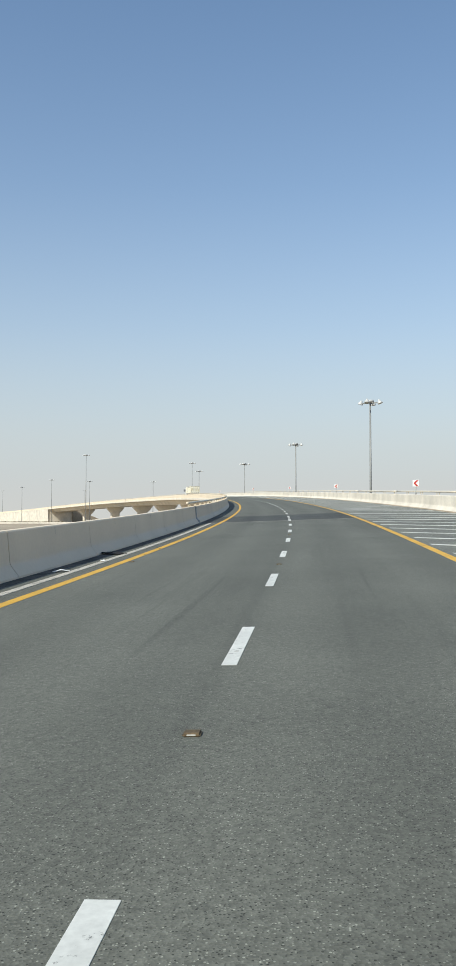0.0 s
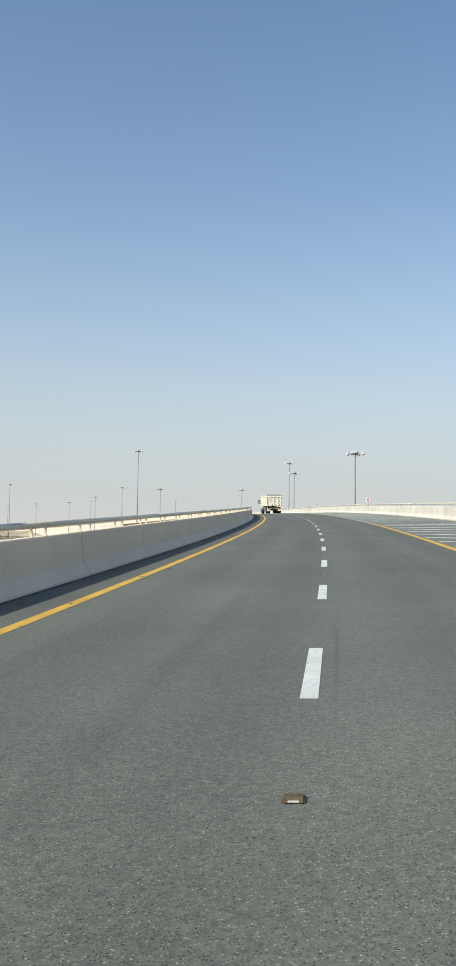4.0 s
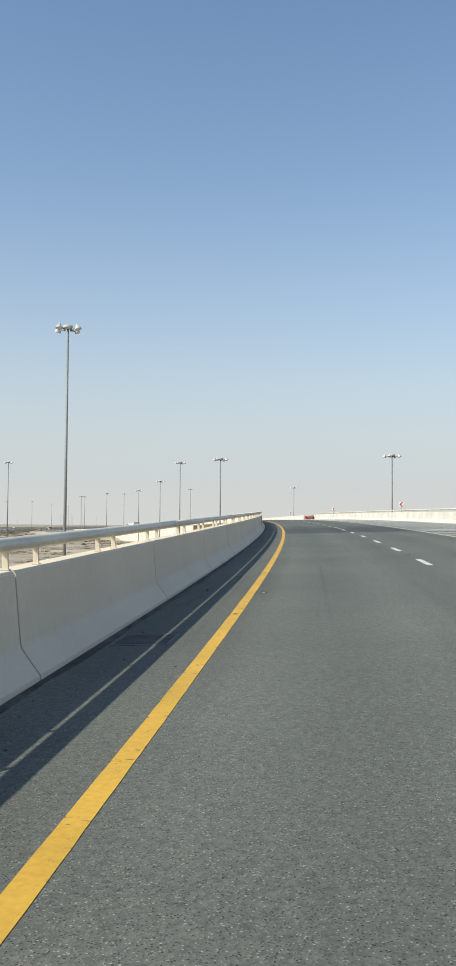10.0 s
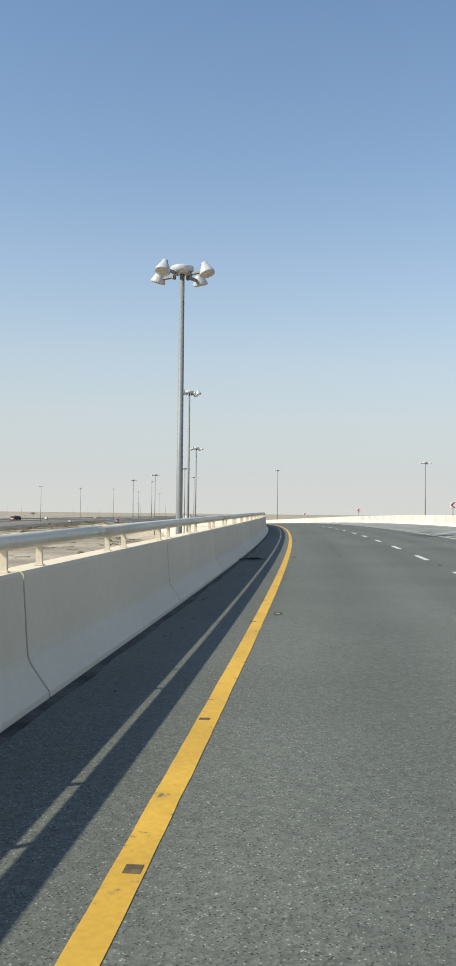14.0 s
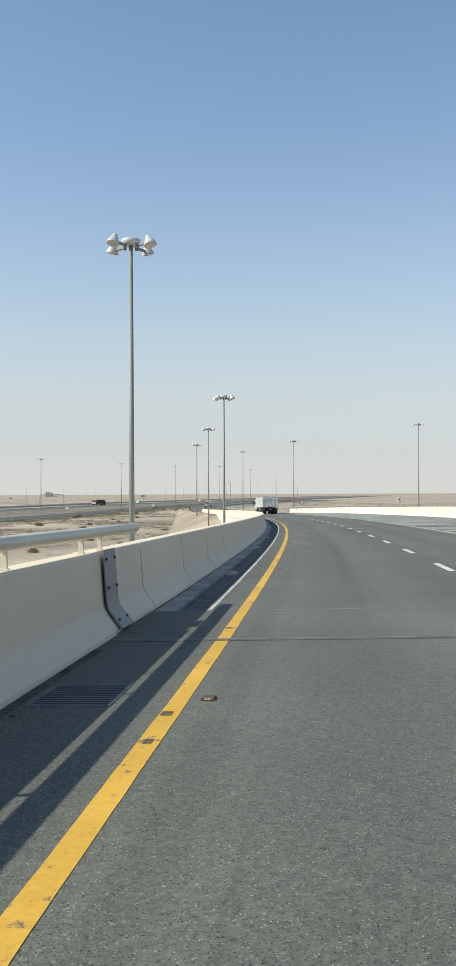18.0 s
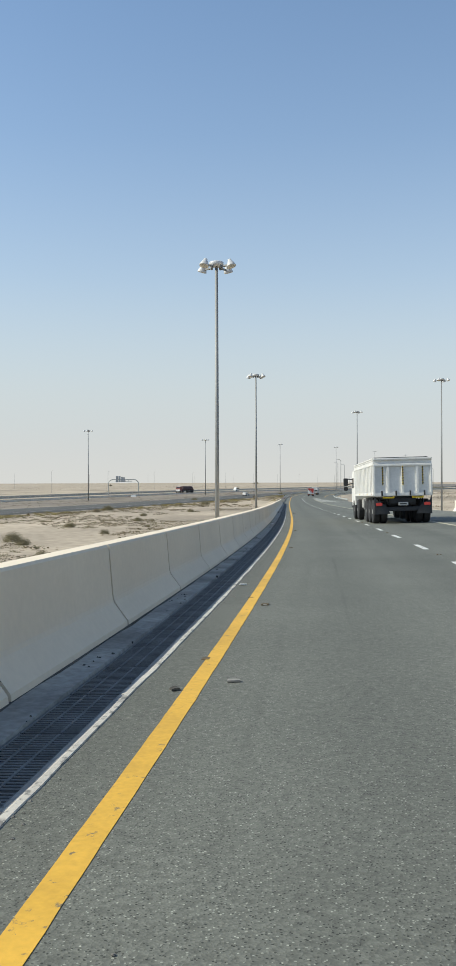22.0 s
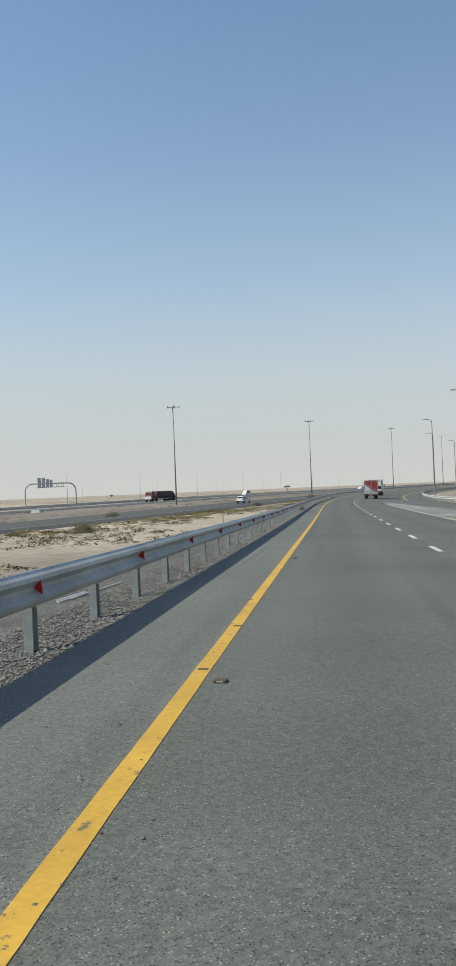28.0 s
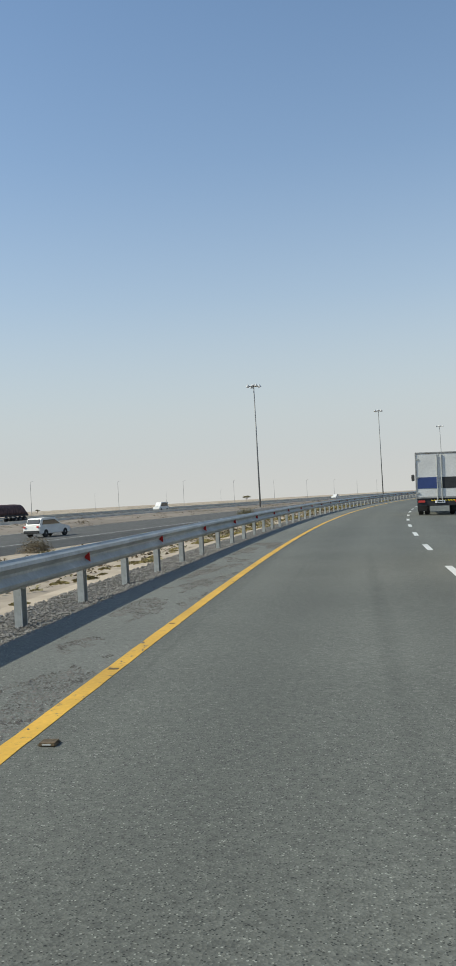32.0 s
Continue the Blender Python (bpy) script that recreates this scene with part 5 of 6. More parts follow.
def tipper(m, paint, label, load, worn=False, low=1.32, band=2.76, rim=3.15, W=1.31, e=1.4):
    """A four-axle tipper lorry; origin at the middle of its tail on the road, y forward."""
    T = thing("tipper_truck", label, "truck", m)
    P = M[paint]
    z0, z1, zb, L = low, rim, band, 6.9 + e
    bm = bmesh.new()
    box(bm, (2 * W - 0.1, L, 0.12), (0, L / 2, z0 + 0.06))
    box(bm, (0.07, L, zb - z0), (-W + 0.07, L / 2, (z0 + zb) / 2))
    box(bm, (0.07, L, zb - z0), (W - 0.07, L / 2, (z0 + zb) / 2))
    box(bm, (2 * W - 0.1, 0.08, z1 - z0 + 0.1), (0, L - 0.04, (z0 + z1) / 2 + 0.05), 0.01)
    part("bed", bm, P, T, "ribbed steel tipper bed")
    for sd in (-1, 1):
        bm = bmesh.new()
        box(bm, (0.1, L + 0.02, z1 - zb), (sd * (W - 0.05), L / 2, (z1 + zb) / 2), 0.02)
        box(bm, (0.13, L + 0.04, 0.07), (sd * (W - 0.04), L / 2, z1), 0.02)
        box(bm, (0.12, L, 0.05), (sd * (W - 0.045), L / 2, zb + 0.2), 0.015)
        part("side_board", bm, P, T)
        bm = bmesh.new()
        box(bm, (0.12, L, 0.14), (sd * (W - 0.05), L / 2, z0 + 0.07), 0.02)
        part("bottom_rail", bm, P, T)
        for k in range(15):
            y = 0.12 + k * (L - 0.3) / 14
            bm = bmesh.new()
            prism(bm, [(y - 0.09, z0 + 0.14), (y + 0.09, z0 + 0.14), (y + 0.07, zb), (y - 0.07, zb)], sd * (W - 0.05), sd * (W + 0.015))
            part("rib", bm, P, T)
        for k in range(4):
            bm = bmesh.new()
            box(bm, (0.02, 0.16, 0.05), (sd * (W + 0.005), 0.6 + 1.8 * k, z0 + 0.08))
            part("marker", bm, M["hazard"] if k % 2 else M["orange"], T, "small side marker")
    g = bmesh.new()
    box(g, (2 * W - 0.02, 0.06, z1 - z0 - 0.02), (0, -0.02, (z0 + z1) / 2 + 0.02), 0.01)
    gate = part("tailgate", g, P, T, "panelled tailgate")
    for x in (-1.2, -0.62, 0.0, 0.62, 1.2):
        bm = bmesh.new()
        box(bm, (0.14 if abs(x) < 1 else 0.1, 0.1, zb - z0), (x, -0.07, (z0 + zb) / 2), 0.025)
        part("gate_rib", bm, P, gate)
    for z, t in ((z0 + 0.05, 0.16), (zb, 0.12), (z1 - 0.02, 0.1)):
        bm = bmesh.new()
        box(bm, (2 * W, 0.12, t), (0, -0.07, z), 0.03)
        part("gate_rail", bm, P, gate)
    for x, tilt in (((-0.9, 16), (0.3, 0), (0.9, -16)) if not worn else ((-0.85, 0), (0.0, 0), (0.85, 0))):
        bm = bmesh.new()
        box(bm, (0.07 if not worn else 0.05, 0.012, 0.8), (0, 0, 0))
        strip_ = part("hazard_strip", bm, M["hazard"], gate, "yellow and black warning strip")
        strip_.matrix_basis = Matrix.Translation((x, -0.062 if x else -0.125, z0 + 0.85)) @ Matrix.Rotation(radians(tilt), 4, "Y")
        for k in range(7):
            bm = bmesh.new()
            box(bm, (0.068 if not worn else 0.052, 0.006, 0.045 if not worn else 0.075), (0, -0.008, -0.34 + 0.113 * k), 0, Matrix.Rotation(radians(25), 3, "Y"))
            part("stripe", bm, M["black"], strip_)
    for x in (-0.9, -0.3, 0.3, 0.9):
        bm = bmesh.new()
        tube(bm, (x, -0.13, z0 - 0.02), (x, -0.13, z0 + 0.2), 0.035, n=8)
        part("hinge", bm, M["dark"], gate)
    bm = bmesh.new()
    box(bm, (0.24, 8.6 + e, 0.3), (-0.42, 4.4 + e / 2, 0.98), 0.02)
    box(bm, (0.24, 8.6 + e, 0.3), (0.42, 4.4 + e / 2, 0.98), 0.02)
    for y in (0.15, 1.6, 3.0, 4.6, 6.5):
        box(bm, (1.1, 0.2, 0.22), (0, y, 0.98), 0.02)
    box(bm, (1.6, 1.3, 0.5), (0, 4.75, 0.85), 0.05)
    part("chassis", bm, M["dark"], T)
    bm = bmesh.new()
    box(bm, (2.3, 0.12, 0.18), (0, 0.1, 0.62), 0.02)
    box(bm, (1.2, 0.5, 0.42), (0, 0.5, 0.98), 0.04)
    part("rear_bumper", bm, M["dark"], T)
    for sd in (-1, 1):
        bm = bmesh.new()
        a = [bm.verts.new(v) for v in ((sd * 1.22, -0.02, 1.26), (sd * 1.22, -0.02, 0.78), (sd * 1.22, -0.02, 0.4), (sd * 0.55, -0.02, 0.42), (sd * 0.75, -0.02, 0.78), (sd * 1.15, -0.02, 1.0))]
        b_ = [bm.verts.new((v.co.x, 0.03, v.co.z)) for v in a]
        bm.faces.new(a)
        bm.faces.new(b_[::-1])
        for i in range(6):
            bm.faces.new((a[i], b_[i], b_[(i + 1) % 6], a[(i + 1) % 6]))
        part("mud_flap", bm, P if not worn else M["dark"], T, "angled tail guard")
        bm = bmesh.new()
        box(bm, (0.26, 0.05, 0.13), (sd * 1.02, -0.06, 0.83), 0.015)
        part("tail_lamp", bm, M["signred"], T)
        bm = bmesh.new()
        box(bm, (0.5, 0.03, 0.2), (sd * 0.62, -0.06, 0.83 if not worn else 1.18), 0.008)
        part("reflective_plate", bm, M["hazard"], T, "yellow reflective plate")
        bm = bmesh.new()
        box(bm, (0.44, 0.006, 0.035), (sd * 0.62, -0.078, 0.86 if not worn else 1.21))
        box(bm, (0.36, 0.006, 0.03), (sd * 0.62, -0.078, 0.8 if not worn else 1.15))
        part("plate_bars", bm, M["dark"], T)
    bm = bmesh.new()
    box(bm, (0.42, 0.02, 0.14), (0, -0.06, 0.84), 0.005)
    part("number_plate", bm, M["green_plate"], T, "number plate with a plain dark bar")
    bm = bmesh.new()
    box(bm, (0.3, 0.006, 0.05), (0, -0.074, 0.84))
    part("plate_bar", bm, M["dark"], T)
    for y in ((0.85, 2.15, 3.45) if worn else (0.85, 2.2)):
        for x in (-1.08, -0.76, 0.76, 1.08):
            wheel(T, x, y, 0.52, 0.28)
    for y in (6.05 + e * 0.9, 7.95 + e):
        for x in (-1.06, 1.06):
            wheel(T, x, y, 0.52, 0.3)
    for sd in (-1, 1):
        for y in (0.85, 2.2):
            bm = bmesh.new()
            for q in range(6):
                a0, a1 = math.pi * (0.1 + 0.8 * q / 6), math.pi * (0.1 + 0.8 * (q + 1) / 6)
                tube(bm, (sd * 0.92, y + 0.62 * math.cos(a0), 0.52 + 0.62 * math.sin(a0)), (sd * 0.92, y + 0.62 * math.cos(a1), 0.52 + 0.62 * math.sin(a1)), 0.03, n=4)
            part("mudguard", bm, M["dark"], T)
    bm = bmesh.new()
    box(bm, (0.5, 1.1, 0.55), (-0.98, 4.7, 0.85), 0.08)
    part("fuel_tank", bm, M["rim"], T)
    bm = bmesh.new()
    k_ = (rim - 0.2) / 3.1
    prism(bm, [(y + e, z) for y, z in ((7.15, 0.75), (9.15, 0.7), (9.25, 1.2), (9.15, 2.0 * k_), (8.85, 2.85 * k_), (8.5, 3.05 * k_), (7.25, 3.1 * k_), (7.15, 2.9 * k_))], -1.2, 1.2)
    cab = part("cab", bm, M["white_paint"], T, "white lorry cab")
    bm = bmesh.new()
    box(bm, (2.44, 0.9, 0.62), (0, 8.35 + e, 2.3 * k_), 0.05)
    part("side_window", bm, M["glass"], cab)
    bm = bmesh.new()
    box(bm, (2.1, 0.06, 0.8), (0, 9.02 + e, 2.38 * k_), 0.02, Matrix.Rotation(radians(19), 3, "X"))
    part("windscreen", bm, M["glass"], cab)
    bm = bmesh.new()
    box(bm, (2.42, 0.5, 0.45), (0, 9.1 + e, 0.75), 0.08)
    part("front_bumper", bm, M["dark"], cab)
    bm = bmesh.new()
    box(bm, (0.5, 0.6, 0.2), (-0.8, 7.6 + e, 3.16 * k_), 0.05)
    part("air_intake", bm, M["dark"], cab)
    for sd in (-1, 1):
        bm = bmesh.new()
        tube(bm, (sd * 1.2, 8.9 + e, 2.55 * k_), (sd * 1.52, 8.95 + e, 2.6 * k_), 0.025, n=6)
        tube(bm, (sd * 1.2, 8.9 + e, 1.9), (sd * 1.52, 8.95 + e, 1.85), 0.025, n=6)
        part("mirror_arm", bm, M["dark"], cab)
        bm = bmesh.new()
        box(bm, (0.24, 0.12, 0.42), (sd * 1.54, 8.93 + e, 2.38 * k_), 0.03)
        box(bm, (0.22, 0.12, 0.22), (sd * 1.54, 8.93 + e, 2.38 * k_ - 0.36), 0.03)
        part("mirror", bm, M["dark"], cab, "black side mirror")
    if load:
        bm = bmesh.new()
        for k in range(5):
            tube(bm, (-1.15, 0.4 + 1.45 * k, z1 + 0.05), (1.15, 0.4 + 1.45 * k, z1 + 0.05), 0.03, n=6)
        part("tarp_hoop", bm, M["dark"], T)
        bm = bmesh.new()
        tube(bm, (0, L - 0.2, z1 + 0.1), (0.9, L - 0.2, z1 + 0.1), 0.13, n=10)
        part("rolled_tarp", bm, M["dark"], T, "dark rolled tarpaulin")
    return T


def on_road(s, across, turn=0.0):
    return stand(s, across, 0.005, False) @ Matrix.Rotation(radians(turn), 4, "Z") @ Matrix.Scale(1.05, 4)


tipper(on_road(281.3, 5.1, 1.0), "cream_paint", "cream ribbed tipper lorry with yellow warning strips on its tailgate", True)
tipper(on_road(699.8, 5.05, 1.6), "white_paint", "dusty white tipper lorry with worn ribs and a dark tail", True, True, 1.2, 2.5, 2.78, 1.25, 1.6)


def box_truck(m, red, label):
    """A light lorry with a tall cargo box."""
    T = thing("box_truck", label, "truck", m)
    side = M["white_paint"]
    bm = bmesh.new()
    box(bm, (2.06, 4.4, 2.05), (0, 2.25, 1.78), 0.03)
    b_ = part("cargo_box", bm, side, T, "white cargo box")
    for sd in (-1, 1):
        bm = bmesh.new()
        box(bm, (1.0, 0.04, 1.92), (sd * 0.505, 0.035, 1.78), 0.012)
        d = part("rear_door", bm, side, b_, "white rear door with red and blue curves" if red else "pale rear door")
        for z in (1.2, 2.4):
            bm = bmesh.new()
            tube(bm, (sd * 0.1, -0.012, z - 0.62), (sd * 0.1, -0.012, z + 0.55 * (z < 2) + 0.3 * (z > 2)), 0.022, n=6)
            part("lock_bar", bm, M["galv"], d)
        for z in (1.0, 1.7, 2.5):
            bm = bmesh.new()
            box(bm, (0.12, 0.03, 0.08), (sd * 0.95, 0.0, z), 0.008)
            part("hinge", bm, M["galv"], d)
        if red:
            def curve(u):
                return 0.18 + 0.68 * (1 - u) ** 1.6
            for nm, lo_, hi_, mt, lab in (("red_field", 0.115, None, "red_paint", "red upper field"), ("red_band", 0.03, 0.095, "red_paint", "narrow red band"), ("blue_band", -0.055, 0.01, "blue_paint", "dark blue curved band")):
                bm = bmesh.new()
                rows = []
                for k in range(11):
                    u = (0.5 if sd > 0 else 0.012) + 0.0488 * k
                    za, zb_ = min(0.98, curve(u) + lo_), 0.985 if hi_ is None else min(0.985, curve(u) + hi_)
                    x = 2.02 * u - 1.01
                    rows.append([bm.verts.new((x, y, 0.82 + 1.92 * z)) for y, z in ((0.005, za), (0.005, zb_), (0.016, zb_), (0.016, za))])
                for p_, q_ in zip(rows, rows[1:]):
                    for i in range(4):
                        bm.faces.new((p_[i], q_[i], q_[(i + 1) % 4], p_[(i + 1) % 4]))
                bm.faces.new(rows[0])
                bm.faces.new(rows[-1][::-1])
                part(nm, bm, M[mt], d, lab)
            bm = bmesh.new()
            for z, w_ in ((1.12, 0.6), (1.02, 0.45)):
                box(bm, (w_, 0.008, 0.05), (sd * 0.5, 0.01, z))
            part("lettering_bars", bm, M["rim"], d, "plain grey bars in place of lettering")
        else:
            bm = bmesh.new()
            box(bm, (0.9, 0.012, 0.5), (sd * 0.505, 0.01, 1.45))
            part("logo_block", bm, M["blue_paint"] if sd < 0 else M["dark"], d, "plain dark block")
    for x, z, w_, h_ in ((-1.02, 1.78, 0.06, 2.07), (1.02, 1.78, 0.06, 2.07), (0, 2.79, 2.1, 0.06), (0, 0.79, 2.1, 0.07)):
        bm = bmesh.new()
        box(bm, (w_, 0.07, h_), (x, 0.03, z), 0.012)
        part("box_frame", bm, M["rim"], b_, "grey metal edge frame")
    bm = bmesh.new()
    box(bm, (2.0, 0.05, 0.36), (0, 0.06, 0.6), 0.01)
    tail = part("tail_panel", bm, M["dark"], T, "black tail panel")
    for k in range(9):
        bm = bmesh.new()
        box(bm, (0.1, 0.01, 0.05), (-0.35 + 0.12 * k, 0.03, 0.66), 0, Matrix.Rotation(radians(25), 3, "Y"))
        part("hazard_mark", bm, M["hazard"], tail)
    for sd in (-1, 1):   # side swoosh
        bm = bmesh.new()
        for k in range(10):
            y0, y1 = 0.2 + 0.4 * k, 0.2 + 0.4 * (k + 1)
            z = lambda y: 2.55 - 0.085 * (y - 0.2) ** 2 * (1.0 if red else 0.3)
            q = [bm.verts.new(v) for v in ((sd * 1.034, y0, z(y0)), (sd * 1.034, y1, z(y1)), (sd * 1.034, y1, z(y1) - 0.45), (sd * 1.034, y0, z(y0) - 0.4))]
            w_ = [bm.verts.new((sd * 1.028, v.co.y, v.co.z)) for v in q]
            bm.faces.new(q)
            bm.faces.new(w_[::-1])
        part("side_swoosh", bm, M["red_paint"] if red else M["blue_paint"], b_, "curved coloured swoosh")
        bm = bmesh.new()
        box(bm, (0.012, 1.6, 0.12), (sd * 1.036, 1.6, 1.5))
        box(bm, (0.012, 0.9, 0.09), (sd * 1.036, 1.3, 1.3))
        part("lettering_bars", bm, M["dark"], b_, "plain dark bars in place of lettering")
    bm = bmesh.new()
    box(bm, (0.16, 6.0, 0.2), (-0.4, 3.1, 0.62))
    box(bm, (0.16, 6.0, 0.2), (0.4, 3.1, 0.62))
    box(bm, (1.9, 0.12, 0.16), (0, 0.08, 0.5), 0.02)
    part("chassis", bm, M["dark"], T)
    for sd in (-1, 1):
        bm = bmesh.new()
        box(bm, (0.3, 0.04, 0.1), (sd * 0.8, 0.0, 0.62), 0.01)
        part("tail_lamp", bm, M["signred"], T)
        bm = bmesh.new()
        box(bm, (0.42, 0.03, 0.42), (sd * 0.78, 0.42, 0.4), 0.01)
        part("mud_flap", bm, M["black"], T)
    bm = bmesh.new()
    box(bm, (0.44, 0.02, 0.12), (0, 0.0, 0.6), 0.005)
    part("number_plate", bm, M["signwhite"], T, "pale number plate with a plain bar")
    bm = bmesh.new()
    box(bm, (0.3, 0.006, 0.05), (0, -0.013, 0.6))
    part("plate_bar", bm, M["dark"], T)
    for x in (-0.84, -0.56, 0.56, 0.84):
        wheel(T, x, 1.3, 0.4, 0.22)
    for x in (-0.84, 0.84):
        wheel(T, x, 5.2, 0.4, 0.23)
    bm = bmesh.new()
    prism(bm, [(4.6, 0.55), (6.2, 0.5), (6.35, 0.9), (6.2, 1.4), (5.75, 2.15), (4.65, 2.2)], -0.98, 0.98)
    cab = part("cab", bm, M["white_paint"], T, "white lorry cab")
    bm = bmesh.new()
    box(bm, (2.0, 0.75, 0.5), (0, 5.3, 1.75), 0.04)
    part("side_window", bm, M["glass"], cab)
    for sd in (-1, 1):
        bm = bmesh.new()
        box(bm, (0.16, 0.1, 0.34), (sd * 1.16, 5.95, 1.75), 0.03)
        part("mirror", bm, M["dark"], cab)
    return T


box_truck(on_road(973.4, 5.5) @ Matrix.Scale(0.96, 4), True, "white box lorry with red and blue curves on its doors")
box_truck(on_road(1004.0, 4.85), False, "white and blue box lorry ahead of the red one")


def car(m, tall, label, category, paint="white_paint", length=4.8):
    T = thing("car" if tall < 1.9 else "van", label, category, m)
    n, h = length, tall
    if tall < 1.9:
        low, roof = [(0, 0.45), (0.1, 1.05), (0.3, 1.1), (n - 1.3, 1.05), (n - 0.15, 0.85), (n, 0.5), (n - 0.1, 0.32), (0.1, 0.32)], [(0.25, 1.06), (0.6, h - 0.06), (1.0, h), (n - 2.3, h), (n - 1.2, 1.06)]
    else:
        low, roof = [(0, 0.5), (0.05, 1.2), (n - 0.9, 1.2), (n - 0.1, 0.95), (n, 0.5), (n - 0.1, 0.35), (0.1, 0.35)], [(0.05, 1.18), (0.15, h - 0.1), (0.4, h), (n - 1.6, h), (n - 0.75, 1.18)]
    bm = bmesh.new()
    prism(bm, low, -0.92, 0.92)
    bmesh.ops.bevel(bm, geom=list(bm.edges), offset=0.05, segments=2, affect="EDGES")
    body = part("body", bm, M[paint], T)
    bm = bmesh.new()
    prism(bm, roof, -0.78, 0.78)
    bmesh.ops.bevel(bm, geom=list(bm.edges), offset=0.05, segments=2, affect="EDGES")
    part("cabin", bm, M[paint], T)
    for sd in (-1, 1):
        bm = bmesh.new()
        c = [(roof[0][0] + 0.35, 1.14), (roof[1][0] + 0.2, h - 0.2), (roof[3][0] - 0.05, h - 0.2), (roof[4][0] - 0.3, 1.14)]
        prism(bm, c, sd * 0.77, sd * 0.79)
        part("side_window", bm, M["glass"], T)
        bm = bmesh.new()
        box(bm, (0.25, 0.06, 0.16), (sd * 0.72, 0.0, 0.95), 0.02)
        part("tail_lamp", bm, M["signred"], T)
    bm = bmesh.new()
    box(bm, (1.3, 0.03, 0.4), (0, roof[1][0] - 0.2, (1.1 + h) / 2), 0, Matrix.Rotation(radians(-28 if tall < 1.9 else -4), 3, "X"))
    part("rear_window", bm, M["glass"], T)
    bm = bmesh.new()
    box(bm, (1.7, 0.12, 0.25), (0, 0.02, 0.5), 0.04)
    part("bumper", bm, M["dark"], T)
    for y in (0.95, n - 0.95):
        for x in (-0.82, 0.82):
            wheel(T, x, y, 0.36, 0.22)
    return T


def on_highway(x, y, back=False):
    a = math.atan2(HD.y, HD.x) - math.pi / 2 + (math.pi if back else 0)
    return Matrix.Translation((x, y, plain(x, y) + 0.13)) @ Matrix.Rotation(a, 4, "Z")


car(on_highway(-497.0, 860.0) @ Matrix.Scale(0.92, 4), 1.75, "white off-road car on the highway", "car", length=4.9)
car(on_highway(-611.0, 961.0, True), 2.2, "white passenger van on the far carriageway", "van", length=5.0)
car(on_highway(-655.0, 1075.0, True), 1.6, "small white car far along the highway", "car", length=4.4)


def semi(m):
    T = thing("articulated_lorry", "dark red lorry with a long sheeted dark load", "truck", m)
    bm = bmesh.new()
    box(bm, (2.45, 12.4, 0.3), (0, 6.3, 1.15), 0.03)
    part("trailer_bed", bm, M["dark"], T)
    bm = bmesh.new()
    rows = []
    for k in range(27):   # one long sheeted hump with rounded ends, sagging between its hoops
        y = 0.15 + 12.2 * k / 26
        full = min(1.0, math.sin(math.pi * min(1.0, 0.12 + 0.5 * min(k, 26 - k) / 2.2) / 2)) * (1.0 - 0.04 * (k % 3 == 1))
        ring = [(-1.22, 1.3), (-1.26, 1.8), (-1.2, 2.45), (-0.95, 2.95), (-0.45, 3.2), (0.1, 3.24), (0.6, 3.15), (1.0, 2.9), (1.22, 2.4), (1.26, 1.8), (1.22, 1.3)]
        rows.append([bm.verts.new((x * (0.85 + 0.15 * full), y, 1.3 + (z - 1.3) * full + 0.06 * noise.noise((x, y, 2.0)))) for x, z in ring])
    for u, v in zip(rows, rows[1:]):
        for i in range(11):
            bm.faces.new((u[i], u[(i + 1) % 11], v[(i + 1) % 11], v[i]))
    bm.faces.new(rows[0])
    bm.faces.new(rows[-1])
    part("sheeted_load", bm, M["rust"], T, "dark maroon sheeted load", smooth=True)
    for k in range(5):
        bm = bmesh.new()
        box(bm, (2.56, 0.06, 0.9), (0, 1.4 + 2.45 * k, 1.7), 0.02)
        part("strap", bm, M["dark"], T)
    for sd in (-1, 1):
        bm = bmesh.new()
        box(bm, (0.05, 8.0, 0.12), (sd * 1.2, 7.2, 0.8), 0.01)
        part("side_guard", bm, M["rim"], T)
    bm = bmesh.new()
    prism(bm, [(13.0, 0.7), (15.1, 0.7), (15.2, 1.5), (15.0, 2.6), (14.7, 3.0), (13.1, 3.1)], -1.2, 1.2)
    bmesh.ops.bevel(bm, geom=list(bm.edges), offset=0.07, segments=2, affect="EDGES")
    cab = part("cab", bm, M["maroon"], T, "dull maroon cab")
    bm = bmesh.new()
    box(bm, (2.3, 0.5, 0.9), (0, 15.05, 1.2), 0.08)
    part("front_grille", bm, M["white_paint"], cab, "white lower front")
    bm = bmesh.new()
    box(bm, (2.44, 0.9, 0.7), (0, 14.3, 2.3), 0.05)
    part("window", bm, M["glass"], cab)
    bm = bmesh.new()
    box(bm, (2.1, 0.06, 0.85), (0, 15.02, 2.35), 0.02, Matrix.Rotation(radians(8), 3, "X"))
    part("windscreen", bm, M["glass"], cab)
    bm = bmesh.new()
    box(bm, (2.2, 1.4, 0.35), (0, 13.9, 3.2), 0.12)
    part("roof_fairing", bm, M["white_paint"], cab, "white roof fairing")
    for y in (1.2, 2.5, 3.8, 12.1, 14.3):
        for x in (-1.05, 1.05):
            wheel(T, x, y, 0.5, 0.4)
    return T


semi(on_highway(-594.0, 912.0, True) @ Matrix.Scale(1.08, 4))


# ---- plants, stones and litter ----
rng = random.Random(5)


